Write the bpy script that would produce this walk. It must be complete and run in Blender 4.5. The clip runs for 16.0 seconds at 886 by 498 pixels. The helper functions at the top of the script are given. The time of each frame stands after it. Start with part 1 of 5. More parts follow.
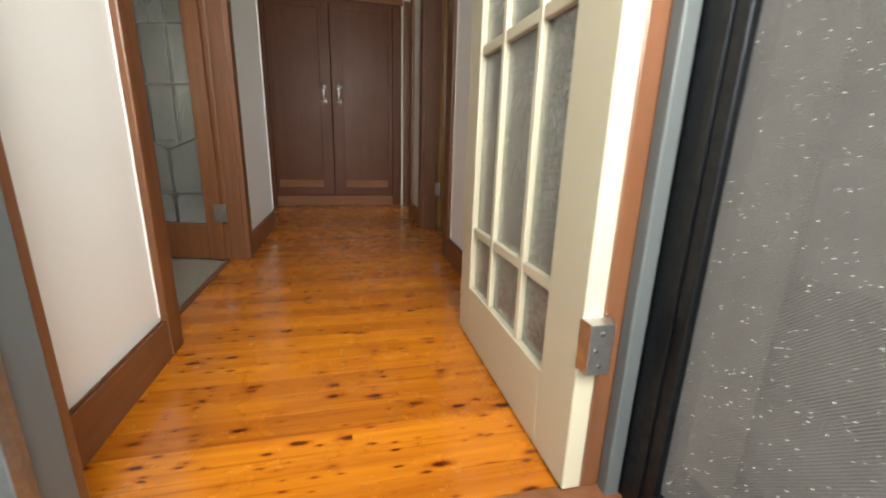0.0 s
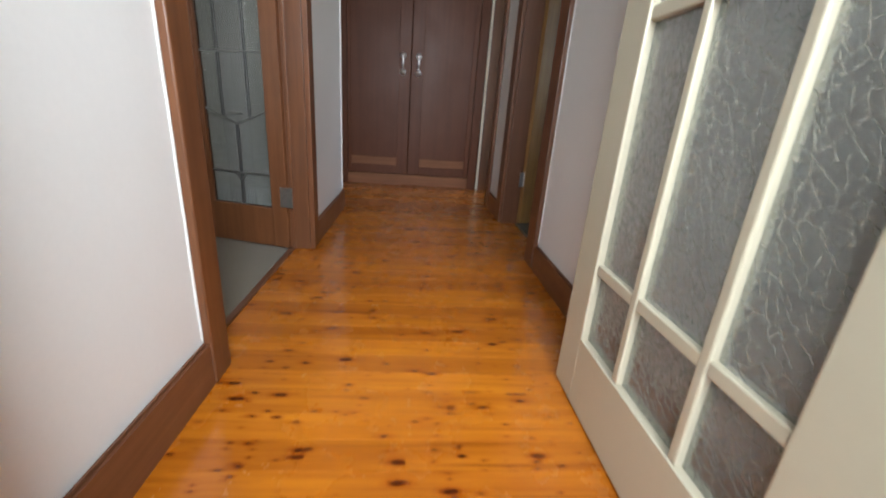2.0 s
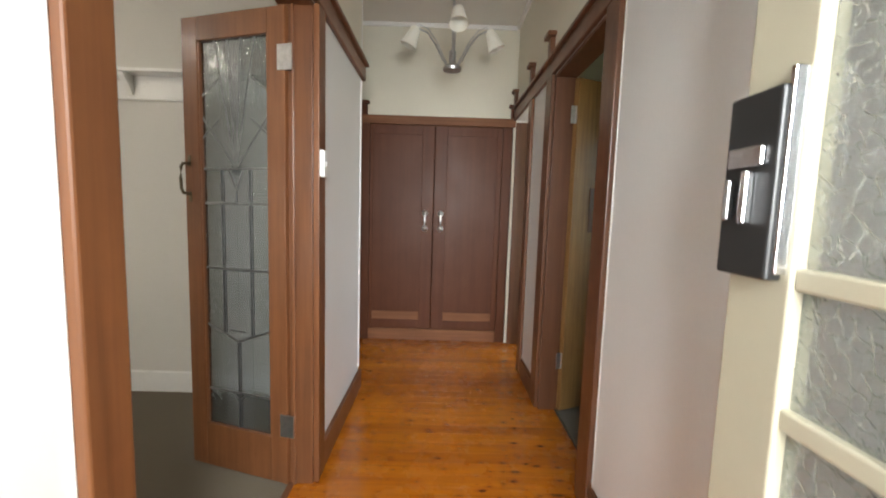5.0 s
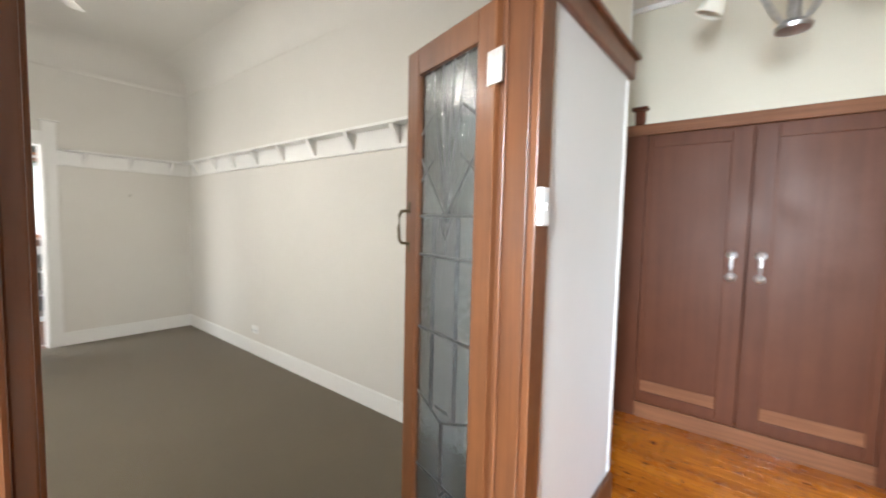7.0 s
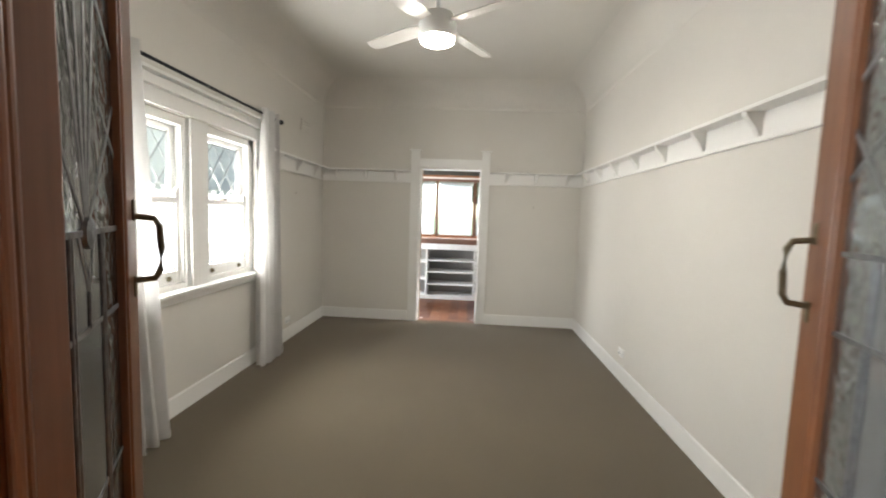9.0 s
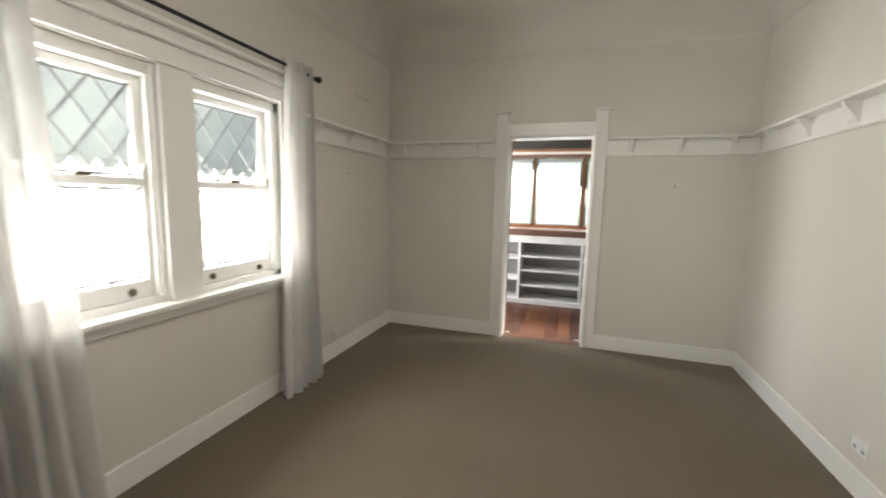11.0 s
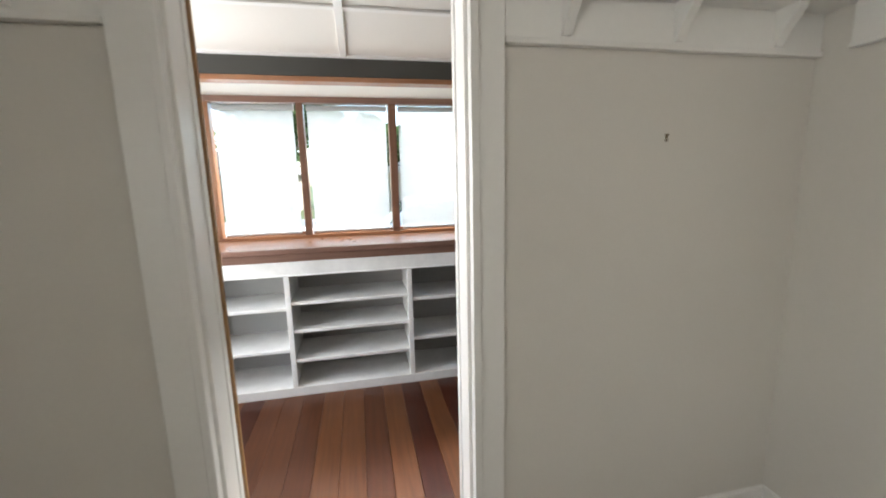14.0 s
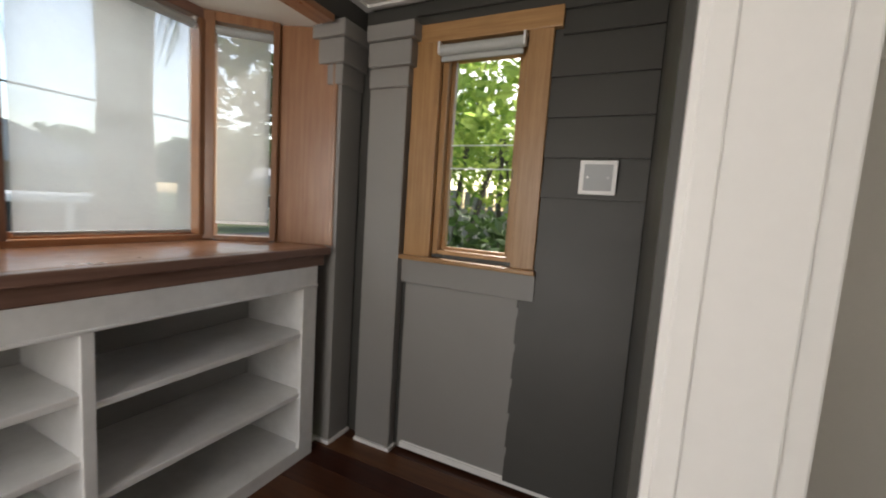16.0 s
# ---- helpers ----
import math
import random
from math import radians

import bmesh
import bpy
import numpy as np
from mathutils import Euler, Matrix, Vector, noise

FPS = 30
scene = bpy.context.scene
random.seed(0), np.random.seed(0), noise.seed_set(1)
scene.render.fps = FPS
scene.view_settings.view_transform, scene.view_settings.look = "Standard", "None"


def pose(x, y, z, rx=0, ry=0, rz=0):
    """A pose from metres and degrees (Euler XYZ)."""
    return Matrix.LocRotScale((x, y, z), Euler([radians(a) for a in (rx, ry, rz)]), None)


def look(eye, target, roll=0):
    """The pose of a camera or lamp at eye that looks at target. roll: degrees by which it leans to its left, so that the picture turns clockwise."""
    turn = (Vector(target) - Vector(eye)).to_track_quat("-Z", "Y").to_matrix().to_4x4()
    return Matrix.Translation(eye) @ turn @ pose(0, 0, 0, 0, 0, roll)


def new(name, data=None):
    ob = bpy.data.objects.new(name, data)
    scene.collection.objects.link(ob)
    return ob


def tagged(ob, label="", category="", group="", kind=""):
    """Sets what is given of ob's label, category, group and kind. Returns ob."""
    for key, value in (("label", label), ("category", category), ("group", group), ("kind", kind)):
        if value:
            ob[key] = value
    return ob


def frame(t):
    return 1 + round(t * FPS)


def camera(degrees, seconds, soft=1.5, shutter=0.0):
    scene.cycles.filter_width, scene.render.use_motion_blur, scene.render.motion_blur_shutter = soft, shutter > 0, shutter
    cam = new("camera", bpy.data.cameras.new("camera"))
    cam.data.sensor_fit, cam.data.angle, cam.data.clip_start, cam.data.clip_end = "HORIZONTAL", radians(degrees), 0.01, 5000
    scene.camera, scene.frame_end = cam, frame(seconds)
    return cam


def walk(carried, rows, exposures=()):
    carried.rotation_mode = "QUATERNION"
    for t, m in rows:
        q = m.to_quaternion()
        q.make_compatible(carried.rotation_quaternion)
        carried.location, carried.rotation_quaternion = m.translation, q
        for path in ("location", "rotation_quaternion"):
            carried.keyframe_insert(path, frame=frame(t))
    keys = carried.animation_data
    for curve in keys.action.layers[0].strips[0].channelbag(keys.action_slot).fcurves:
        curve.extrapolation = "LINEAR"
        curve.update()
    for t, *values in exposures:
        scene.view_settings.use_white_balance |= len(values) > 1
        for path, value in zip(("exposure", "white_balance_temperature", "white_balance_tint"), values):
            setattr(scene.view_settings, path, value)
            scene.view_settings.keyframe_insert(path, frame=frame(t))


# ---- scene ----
cam = camera(95.8, 16.0, 1.9, 0.4)
PATH = [
    (0, (0.02, 0.985, 0.7), (0.476, 2.862, 0.184), 1.7),
    (0.5, (-0.054, 1.104, 0.684), (0.332, 2.987, 0.129), 3.4),
    (1, (-0.066, 1.278, 0.766), (0.099, 3.176, 0.157), 2.7),
    (1.5, (-0.044, 1.323, 0.733), (0.096, 3.165, -0.032), 3.4),
    (2, (-0.031, 1.363, 0.757), (0.13, 3.246, 0.102), 4.2),
    (2.5, (-0.095, 1.528, 0.918), (0.04, 3.453, 0.391), 6.1),
    (3, (-0.126, 1.581, 0.978), (-0.087, 3.463, 0.301), 8.6),
    (3.5, (-0.148, 1.604, 0.951), (-0.212, 3.44, 0.162), 6.5),
    (4, (-0.114, 1.621, 0.999), (-0.106, 3.538, 0.43), 3.9),
    (4.2, (-0.092, 1.638, 1.051), (-0.035, 3.597, 0.651), 2.1),
    (6.3, (0.001, 2.121, 1.38), (-0.552, 4.039, 1.263), 0.9),
    (6.5, (-0.017, 2.202, 1.374), (-0.768, 4.052, 1.257), 0.8),
    (7, (-0.023, 2.38, 1.369), (-1.272, 3.936, 1.234), 1.3),
    (7.5, (-0.083, 2.534, 1.356), (-1.655, 3.762, 1.213), 0.9),
    (8, (-0.175, 2.718, 1.408), (-2.009, 3.509, 1.296), 1.0),
    (8.5, (-0.206, 2.818, 1.429), (-2.181, 3.104, 1.301), 1.7),
    (10.8, (-1.358, 2.913, 1.456), (-3.222, 2.238, 1.193), 1.3),
    (11, (-1.531, 2.883, 1.427), (-3.415, 2.261, 1.178), 1.3),
    (11.5, (-1.998, 2.748, 1.413), (-3.979, 2.554, 1.212), -0.6),
    (12, (-2.48, 2.721, 1.407), (-4.468, 2.705, 1.186), 0.2),
    (12.5, (-2.968, 2.657, 1.429), (-4.95, 2.78, 1.191), -0.4),
    (13, (-3.476, 2.696, 1.438), (-5.447, 2.932, 1.19), 0.7),
    (13.5, (-3.961, 2.653, 1.459), (-5.912, 2.971, 1.156), 0.7),
    (14, (-4.393, 2.662, 1.453), (-6.324, 3.06, 1.118), -1.4),
    (14.5, (-4.797, 2.56, 1.422), (-6.691, 3.107, 1.083), 0.4),
    (15, (-5.181, 2.478, 1.381), (-6.823, 3.574, 1.06), 2.3),
    (15.5, (-5.524, 2.452, 1.307), (-6.79, 3.986, 1.096), 3.3),
    (16, (-5.795, 2.414, 1.265), (-6.648, 4.212, 1.062), 3.8),
]

# ---------- exposure, world, sun ----------
walk(cam, [(t, look(eye, target, roll)) for t, eye, target, roll in PATH],
     exposures=[(0.0, 1.38, 7600, 9), (1.0, 1.42, 6700, 10), (2.0, 1.42, 6500, 10), (4.2, 1.52, 7300, 10), (6.3, 2.88, 6400, 10), (8.5, 2.8, 6400, 10), (11.0, 2.5, 6600, 10), (12.5, 2.65, 6500, 10), (13.7, 2.45, 6400, 10), (14.4, 1.85, 6500, 10), (15.0, 1.3, 6800, 11), (16.0, 1.16, 7000, 13)])

world = bpy.data.worlds.new("sky")
scene.world = world
world.use_nodes = True
wn = world.node_tree
sky = wn.nodes.new("ShaderNodeTexSky")
sky.sky_type = 'NISHITA'
sky.sun_disc = False
sky.sun_elevation = radians(40)
sky.sun_rotation = radians(342)
sky.dust_density = 1.5
wn.links.new(sky.outputs[0], wn.nodes["Background"].inputs[0])
wn.nodes["Background"].inputs[1].default_value = 0.15

sun_data = bpy.data.lights.new("sun", 'SUN')
sun_data.energy, sun_data.angle, sun_data.color = 3.0, radians(12), (1.0, 0.95, 0.88)
sun = new("sun", sun_data)
sun.matrix_world = look((-5, 15, 13.3), (0, 0, 0))


def sky_opening(name, eye, target, w, h, power, tint=(0.93, 0.97, 1.0)):
    """An area lamp of w by h metres, standing in for daylight."""
    data = bpy.data.lights.new(name, 'AREA')
    data.shape, data.size, data.size_y, data.energy, data.color = 'RECTANGLE', w, h, power, tint
    ob = new(name, data)
    ob.matrix_world = look(eye, target)
    return ob


sky_opening("porch_daylight", (0.34, 0.35, 1.85), (-0.35, 4.0, 1.0), 0.6, 1.4, 44, (0.85, 0.93, 1.0))
# extra fill lamp added at the left to brighten the right hall wall
sky_opening("right_wall_fill", (-0.36, 0.35, 1.85), (0.6, 3.2, 1.1), 0.36, 1.4, 15, (0.85, 0.93, 1.0))
sky_opening("bay_daylight", (-8.9, 2.6, 3.3), (-6.8, 2.75, 0.5), 2.6, 1.2, 70)
sky_opening("sunroom_side_daylight", (-6.55, 0.80, 1.25), (-6.5, 4.0, 1.0), 1.1, 1.5, 13, (1.0, 0.98, 0.96))
sky_opening("bedroom_daylight", (-3.13, 0.60, 1.26), (-3.13, 3.0, 1.26), 1.5, 0.76, 22, (1.0, 0.98, 0.94))
sky_opening("garden_daylight", (-6.9, 5.7, 2.85), (-5.5, 2.2, 0.0), 0.3, 0.4, 48, (1.0, 0.99, 0.95))
# lamp behind the end room's added, unseen window gap
sky_opening("end_room_daylight", (2.25, 5.55, 1.5), (0.6, 5.2, 1.0), 1.2, 1.4, 6, (0.85, 0.93, 1.0))


# ---------- materials ----------
def shader(name):
    m = bpy.data.materials.new(name)
    m.use_nodes = True
    return m, m.node_tree.nodes, m.node_tree.links, m.node_tree.nodes["Principled BSDF"]


def ramp(nodes, links, fac, stops):
    r = nodes.new("ShaderNodeValToRGB")
    while len(r.color_ramp.elements) < len(stops):
        r.color_ramp.elements.new(0.5)
    for e, (p, c) in zip(r.color_ramp.elements, stops):
        e.position, e.color = p, (*c, 1)
    links.new(fac, r.inputs[0])
    return r.outputs[0]


def noise_tex(nodes, links, vec, scale, detail=4, rough=0.6):
    n = nodes.new("ShaderNodeTexNoise")
    n.inputs["Scale"].default_value, n.inputs["Detail"].default_value, n.inputs["Roughness"].default_value = scale, detail, rough
    if vec is not None:
        links.new(vec, n.inputs["Vector"])
    return n.outputs["Fac"]


def mixed(nodes, links, kind, fac, a, b):
    m = nodes.new("ShaderNodeMix")
    m.data_type, m.blend_type = 'RGBA', kind
    for sock, v in ((m.inputs[0], fac), (m.inputs[6], a), (m.inputs[7], b)):
        if hasattr(v, "is_linked"):
            links.new(v, sock)
        elif isinstance(v, tuple):
            sock.default_value = (*v, 1)
        else:
            sock.default_value = v
    return m.outputs[2]


def bump(nodes, links, height, strength, distance, bsdf):
    b = nodes.new("ShaderNodeBump")
    b.inputs["Strength"].default_value, b.inputs["Distance"].default_value = strength, distance
    links.new(height, b.inputs["Height"])
    links.new(b.outputs[0], bsdf.inputs["Normal"])


def paint(name, colour, rough=0.5, spread=0.06, relief=0.15, grain=60, stain=0.9):
    """Brushed or rolled paint: slight blotches, roller stipple."""
    m, n, l, b = shader(name)
    pos = n.new("ShaderNodeNewGeometry").outputs["Position"]
    big = noise_tex(n, l, pos, stain, 5, 0.6)
    lo = tuple(max(0, c * (1 - spread * 1.6)) for c in colour)
    hi = tuple(min(1, c * (1 + spread * 0.6)) for c in colour)
    base = ramp(n, l, big, [(0.15, lo), (0.85, hi)])
    fine = noise_tex(n, l, pos, grain, 3, 0.7)
    base = mixed(n, l, 'MULTIPLY', 0.16, base, ramp(n, l, fine, [(0.3, (0.86, 0.86, 0.86)), (0.7, (1, 1, 1))]))
    l.new(base, b.inputs["Base Color"])
    l.new(ramp(n, l, noise_tex(n, l, pos, 5, 4), [(0.25, (rough - 0.03,) * 3), (0.75, (rough + 0.03,) * 3)]), b.inputs["Roughness"])
    bump(n, l, fine, relief * 0.6, 0.002, b)
    return m


def timber(name, dark, light, axis=2, rough=0.35, coat=0.2, grain=1.0, vary=0.25):
    """Stained timber with grain along one axis, a shade of its own for each piece."""
    m, n, l, b = shader(name)
    pos = n.new("ShaderNodeNewGeometry").outputs["Position"]
    info = n.new("ShaderNodeObjectInfo")
    mp = n.new("ShaderNodeMapping")
    mp.inputs["Scale"].default_value = [1.2 * grain if i == axis else 26 * grain for i in range(3)]
    off = n.new("ShaderNodeVectorMath")
    off.operation = 'SCALE'
    off.inputs[0].default_value = (7.3, 3.1, 5.7)
    l.new(info.outputs["Random"], off.inputs["Scale"])
    l.new(off.outputs[0], mp.inputs["Location"])
    l.new(pos, mp.inputs["Vector"])
    g = noise_tex(n, l, mp.outputs[0], 2.2, 8, 0.62)
    base = ramp(n, l, g, [(0.28, dark), (0.5, tuple((a + c) / 2 for a, c in zip(dark, light))), (0.72, light)])
    tone = ramp(n, l, info.outputs["Random"], [(0.0, (1 - vary,) * 3), (1.0, (1, 1, 1))])
    base = mixed(n, l, 'MULTIPLY', 1.0, base, tone)
    wear = noise_tex(n, l, pos, 3.5, 5, 0.7)
    base = mixed(n, l, 'MULTIPLY', 0.5, base, ramp(n, l, wear, [(0.3, (0.72, 0.7, 0.68)), (0.62, (1, 1, 1))]))
    l.new(base, b.inputs["Base Color"])
    l.new(ramp(n, l, wear, [(0.3, (rough + 0.1,) * 3), (0.7, (rough - 0.05,) * 3)]), b.inputs["Roughness"])
    b.inputs["Coat Weight"].default_value, b.inputs["Coat Roughness"].default_value = coat, 0.2
    bump(n, l, g, 0.12, 0.003, b)
    return m


def knotty_floor(name, dark, light, knots, axis, rough, vary, coat=0.5):
    """Varnished floorboards: long grain, a tone for each board, dark knots along it."""
    m, n, l, b = shader(name)
    pos = n.new("ShaderNodeNewGeometry").outputs["Position"]
    info = n.new("ShaderNodeObjectInfo")
    off = n.new("ShaderNodeVectorMath")
    off.operation = 'SCALE'
    off.inputs[0].default_value = (31.0, 17.0, 5.0)
    l.new(info.outputs["Random"], off.inputs["Scale"])
    add = n.new("ShaderNodeVectorMath")
    l.new(pos, add.inputs[0])
    l.new(off.outputs[0], add.inputs[1])
    mp = n.new("ShaderNodeMapping")
    mp.inputs["Scale"].default_value = [1.1 if i == axis else 22 for i in range(3)]
    l.new(add.outputs[0], mp.inputs["Vector"])
    g = noise_tex(n, l, mp.outputs[0], 2.0, 7, 0.6)
    base = ramp(n, l, g, [(0.25, dark), (0.75, light)])
    base = mixed(n, l, 'MULTIPLY', 1.0, base, ramp(n, l, info.outputs["Random"], [(0.0, (1 - vary, 1 - vary * 1.25, 1 - vary * 1.4)), (1.0, (1, 1, 1))]))
    if knots:
        wob = n.new("ShaderNodeMath")
        wob.operation = 'MULTIPLY_ADD'
        wob.inputs[1].default_value, wob.inputs[2].default_value = 0.2, -0.1
        l.new(noise_tex(n, l, pos, 60, 3), wob.inputs[0])
        for along, across, rarity in ((9.0, 27.0, -0.84), (17.0, 52.0, -0.86)):
            kp = n.new("ShaderNodeMapping")
            kp.inputs["Scale"].default_value = [along if i == axis else across for i in range(3)]
            l.new(add.outputs[0], kp.inputs["Vector"])
            v = n.new("ShaderNodeTexVoronoi")
            v.voronoi_dimensions = '2D'
            v.inputs["Scale"].default_value = 1.0
            l.new(kp.outputs[0], v.inputs["Vector"])
            dist = n.new("ShaderNodeMath")
            dist.operation = 'ADD'
            l.new(v.outputs["Distance"], dist.inputs[0])
            l.new(wob.outputs[0], dist.inputs[1])
            sep = n.new("ShaderNodeSeparateColor")
            l.new(v.outputs["Color"], sep.inputs[0])
            scl = n.new("ShaderNodeMath")
            scl.operation = 'ADD'
            scl.inputs[1].default_value = rarity
            l.new(sep.outputs[0], scl.inputs[0])
            size = n.new("ShaderNodeMath")
            size.operation = 'SUBTRACT'
            l.new(dist.outputs[0], size.inputs[0])
            l.new(scl.outputs[0], size.inputs[1])
            core = ramp(n, l, size.outputs[0], [(0.0, (0.16, 0.07, 0.04)), (0.05, (0.45, 0.28, 0.18)), (0.12, (0.80, 0.68, 0.55)), (0.3, (1, 1, 1))])
            base = mixed(n, l, 'MULTIPLY', 1.0, base, core)
        band = n.new("ShaderNodeMapping")
        band.inputs["Scale"].default_value = [0.9 if i == axis else 45 for i in range(3)]
        l.new(add.outputs[0], band.inputs["Vector"])
        streak = noise_tex(n, l, band.outputs[0], 1.5, 3, 0.6)
        base = mixed(n, l, 'MULTIPLY', 0.8, base, ramp(n, l, streak, [(0.3, (0.55, 0.42, 0.32)), (0.45, (1, 1, 1))]))
    l.new(base, b.inputs["Base Color"])
    l.new(ramp(n, l, noise_tex(n, l, pos, 6, 4), [(0.3, (rough,) * 3), (0.7, (rough + 0.12,) * 3)]), b.inputs["Roughness"])
    b.inputs["Coat Weight"].default_value, b.inputs["Coat Roughness"].default_value = coat, 0.1
    bump(n, l, g, 0.06, 0.002, b)
    return m


def carpet_mat():
    m, n, l, b = shader("carpet")
    pos = n.new("ShaderNodeNewGeometry").outputs["Position"]
    f = noise_tex(n, l, pos, 420, 2, 0.8)
    base = ramp(n, l, f, [(0.3, (0.095, 0.073, 0.041)), (0.7, (0.175, 0.138, 0.084))])
    base = mixed(n, l, 'MULTIPLY', 0.6, base, ramp(n, l, noise_tex(n, l, pos, 2.2, 5, 0.6), [(0.3, (0.8, 0.79, 0.77)), (0.7, (1, 1, 1))]))
    l.new(base, b.inputs["Base Color"])
    b.inputs["Roughness"].default_value = 0.95
    b.inputs["Sheen Weight"].default_value = 0.15
    bump(n, l, f, 0.7, 0.006, b)
    return m


def metal(name, colour, rough=0.3, worn=0.5):
    m, n, l, b = shader(name)
    pos = n.new("ShaderNodeNewGeometry").outputs["Position"]
    f = noise_tex(n, l, pos, 40, 5, 0.7)
    l.new(ramp(n, l, f, [(0.3, tuple(c * worn for c in colour)), (0.65, colour)]), b.inputs["Base Color"])
    b.inputs["Metallic"].default_value = 1.0
    l.new(ramp(n, l, f, [(0.3, (rough + 0.15,) * 3), (0.7, (rough,) * 3)]), b.inputs["Roughness"])
    return m


def pattern_glass(name, tint, rough, scale, strength, crackle=True, solid=0.0):
    """Obscure glass: cells or ripples pressed into a pane."""
    m, n, l, b = shader(name)
    pos = n.new("ShaderNodeNewGeometry").outputs["Position"]
    wob = noise_tex(n, l, pos, scale * 0.5, 3)
    shift = n.new("ShaderNodeVectorMath")
    shift.operation = 'MULTIPLY_ADD'
    l.new(wob, shift.inputs[0])
    shift.inputs[1].default_value = (0.03, 0.03, 0.03)
    l.new(pos, shift.inputs[2])
    v = n.new("ShaderNodeTexVoronoi")
    v.feature = 'DISTANCE_TO_EDGE' if crackle else 'SMOOTH_F1'
    v.inputs["Scale"].default_value = scale
    l.new(shift.outputs[0], v.inputs["Vector"])
    h = ramp(n, l, v.outputs["Distance"], [(0.0, (0, 0, 0)), (0.05, (0.8, 0.8, 0.8)), (0.3, (1, 1, 1))]) if crackle else v.outputs["Distance"]
    b.inputs["Base Color"].default_value = (*tint, 1)
    b.inputs["Transmission Weight"].default_value = 1.0 - solid
    b.inputs["Roughness"].default_value = rough
    b.inputs["IOR"].default_value = 1.45
    bump(n, l, h, strength, 0.004, b)
    return m


def see_through(name, clear, colour, weave=900, scatter=0.45):
    """Thin cloth that light passes: part open weave, part scattering fibre."""
    m, n, l, b = shader(name)
    out = n["Material Output"]
    pos = n.new("ShaderNodeNewGeometry").outputs["Position"]
    tr, df, tl = n.new("ShaderNodeBsdfTransparent"), n.new("ShaderNodeBsdfDiffuse"), n.new("ShaderNodeBsdfTranslucent")
    col = ramp(n, l, noise_tex(n, l, pos, 9, 4), [(0.3, tuple(c * 0.93 for c in colour)), (0.7, colour)])
    l.new(col, df.inputs[0])
    l.new(col, tl.inputs[0])
    a, c = n.new("ShaderNodeMixShader"), n.new("ShaderNodeMixShader")
    a.inputs[0].default_value = scatter
    l.new(df.outputs[0], a.inputs[1])
    l.new(tl.outputs[0], a.inputs[2])
    l.new(ramp(n, l, noise_tex(n, l, pos, weave, 1), [(0.2, (clear * 0.8,) * 3), (0.8, (min(1, clear * 1.2),) * 3)]), c.inputs[0])
    l.new(a.outputs[0], c.inputs[1])
    l.new(tr.outputs[0], c.inputs[2])
    l.new(c.outputs[0], out.inputs[0])
    return m


def woven_mesh(name, colour, pitch):
    """Coarse screen: round holes in staggered rows, open where the weave parts."""
    m, n, l, b = shader(name)
    pos = n.new("ShaderNodeSeparateXYZ")
    l.new(n.new("ShaderNodeNewGeometry").outputs["Position"], pos.inputs[0])

    def wave(a, op, c):
        k = n.new("ShaderNodeMath")
        k.operation = op
        for sock, v in zip(k.inputs, (a, c)):
            if hasattr(v, "is_linked"):
                l.new(v, sock)
            else:
                sock.default_value = v
        return k.outputs[0]
    u = wave(wave(pos.outputs["Y"], 'MULTIPLY', math.tau / pitch), 'SINE', 0.0)
    w = wave(wave(pos.outputs["Z"], 'MULTIPLY', math.tau / pitch), 'SINE', 0.0)
    hole = ramp(n, l, wave(wave(wave(u, 'MULTIPLY', w), 'MULTIPLY', 0.5), 'ADD', 0.5), [(0.45, (0.12,) * 3), (0.75, (0.85,) * 3)])
    l.new(ramp(n, l, noise_tex(n, l, None, 9, 4), [(0.3, tuple(c * 0.75 for c in colour)), (0.7, colour)]), b.inputs["Base Color"])
    b.inputs["Roughness"].default_value = 0.6
    tr, mx = n.new("ShaderNodeBsdfTransparent"), n.new("ShaderNodeMixShader")
    l.new(hole, mx.inputs[0])
    l.new(b.outputs[0], mx.inputs[1])
    l.new(tr.outputs[0], mx.inputs[2])
    l.new(mx.outputs[0], n["Material Output"].inputs[0])
    return m


def clear_glass():
    m, n, l, b = shader("window_glass")
    out = n["Material Output"]
    tr, gl, mx, fr = (n.new("ShaderNodeBsdfTransparent"), n.new("ShaderNodeBsdfGlossy"), n.new("ShaderNodeMixShader"), n.new("ShaderNodeMath"))
    lw = n.new("ShaderNodeLayerWeight")
    fr.operation = 'POWER'
    fr.inputs[1].default_value = 5.0
    l.new(lw.outputs["Facing"], fr.inputs[0])
    tr.inputs[0].default_value = (0.95, 0.97, 0.96, 1)
    gl.inputs["Roughness"].default_value = 0.02
    l.new(fr.outputs[0], mx.inputs[0])
    l.new(tr.outputs[0], mx.inputs[1])
    l.new(gl.outputs[0], mx.inputs[2])
    l.new(mx.outputs[0], out.inputs[0])
    return m


def glow(name, colour, strength):
    m, n, l, b = shader(name)
    b.inputs["Emission Color"].default_value = (*colour, 1)
    b.inputs["Emission Strength"].default_value = strength
    b.inputs["Base Color"].default_value = (0.9, 0.9, 0.9, 1)
    return m


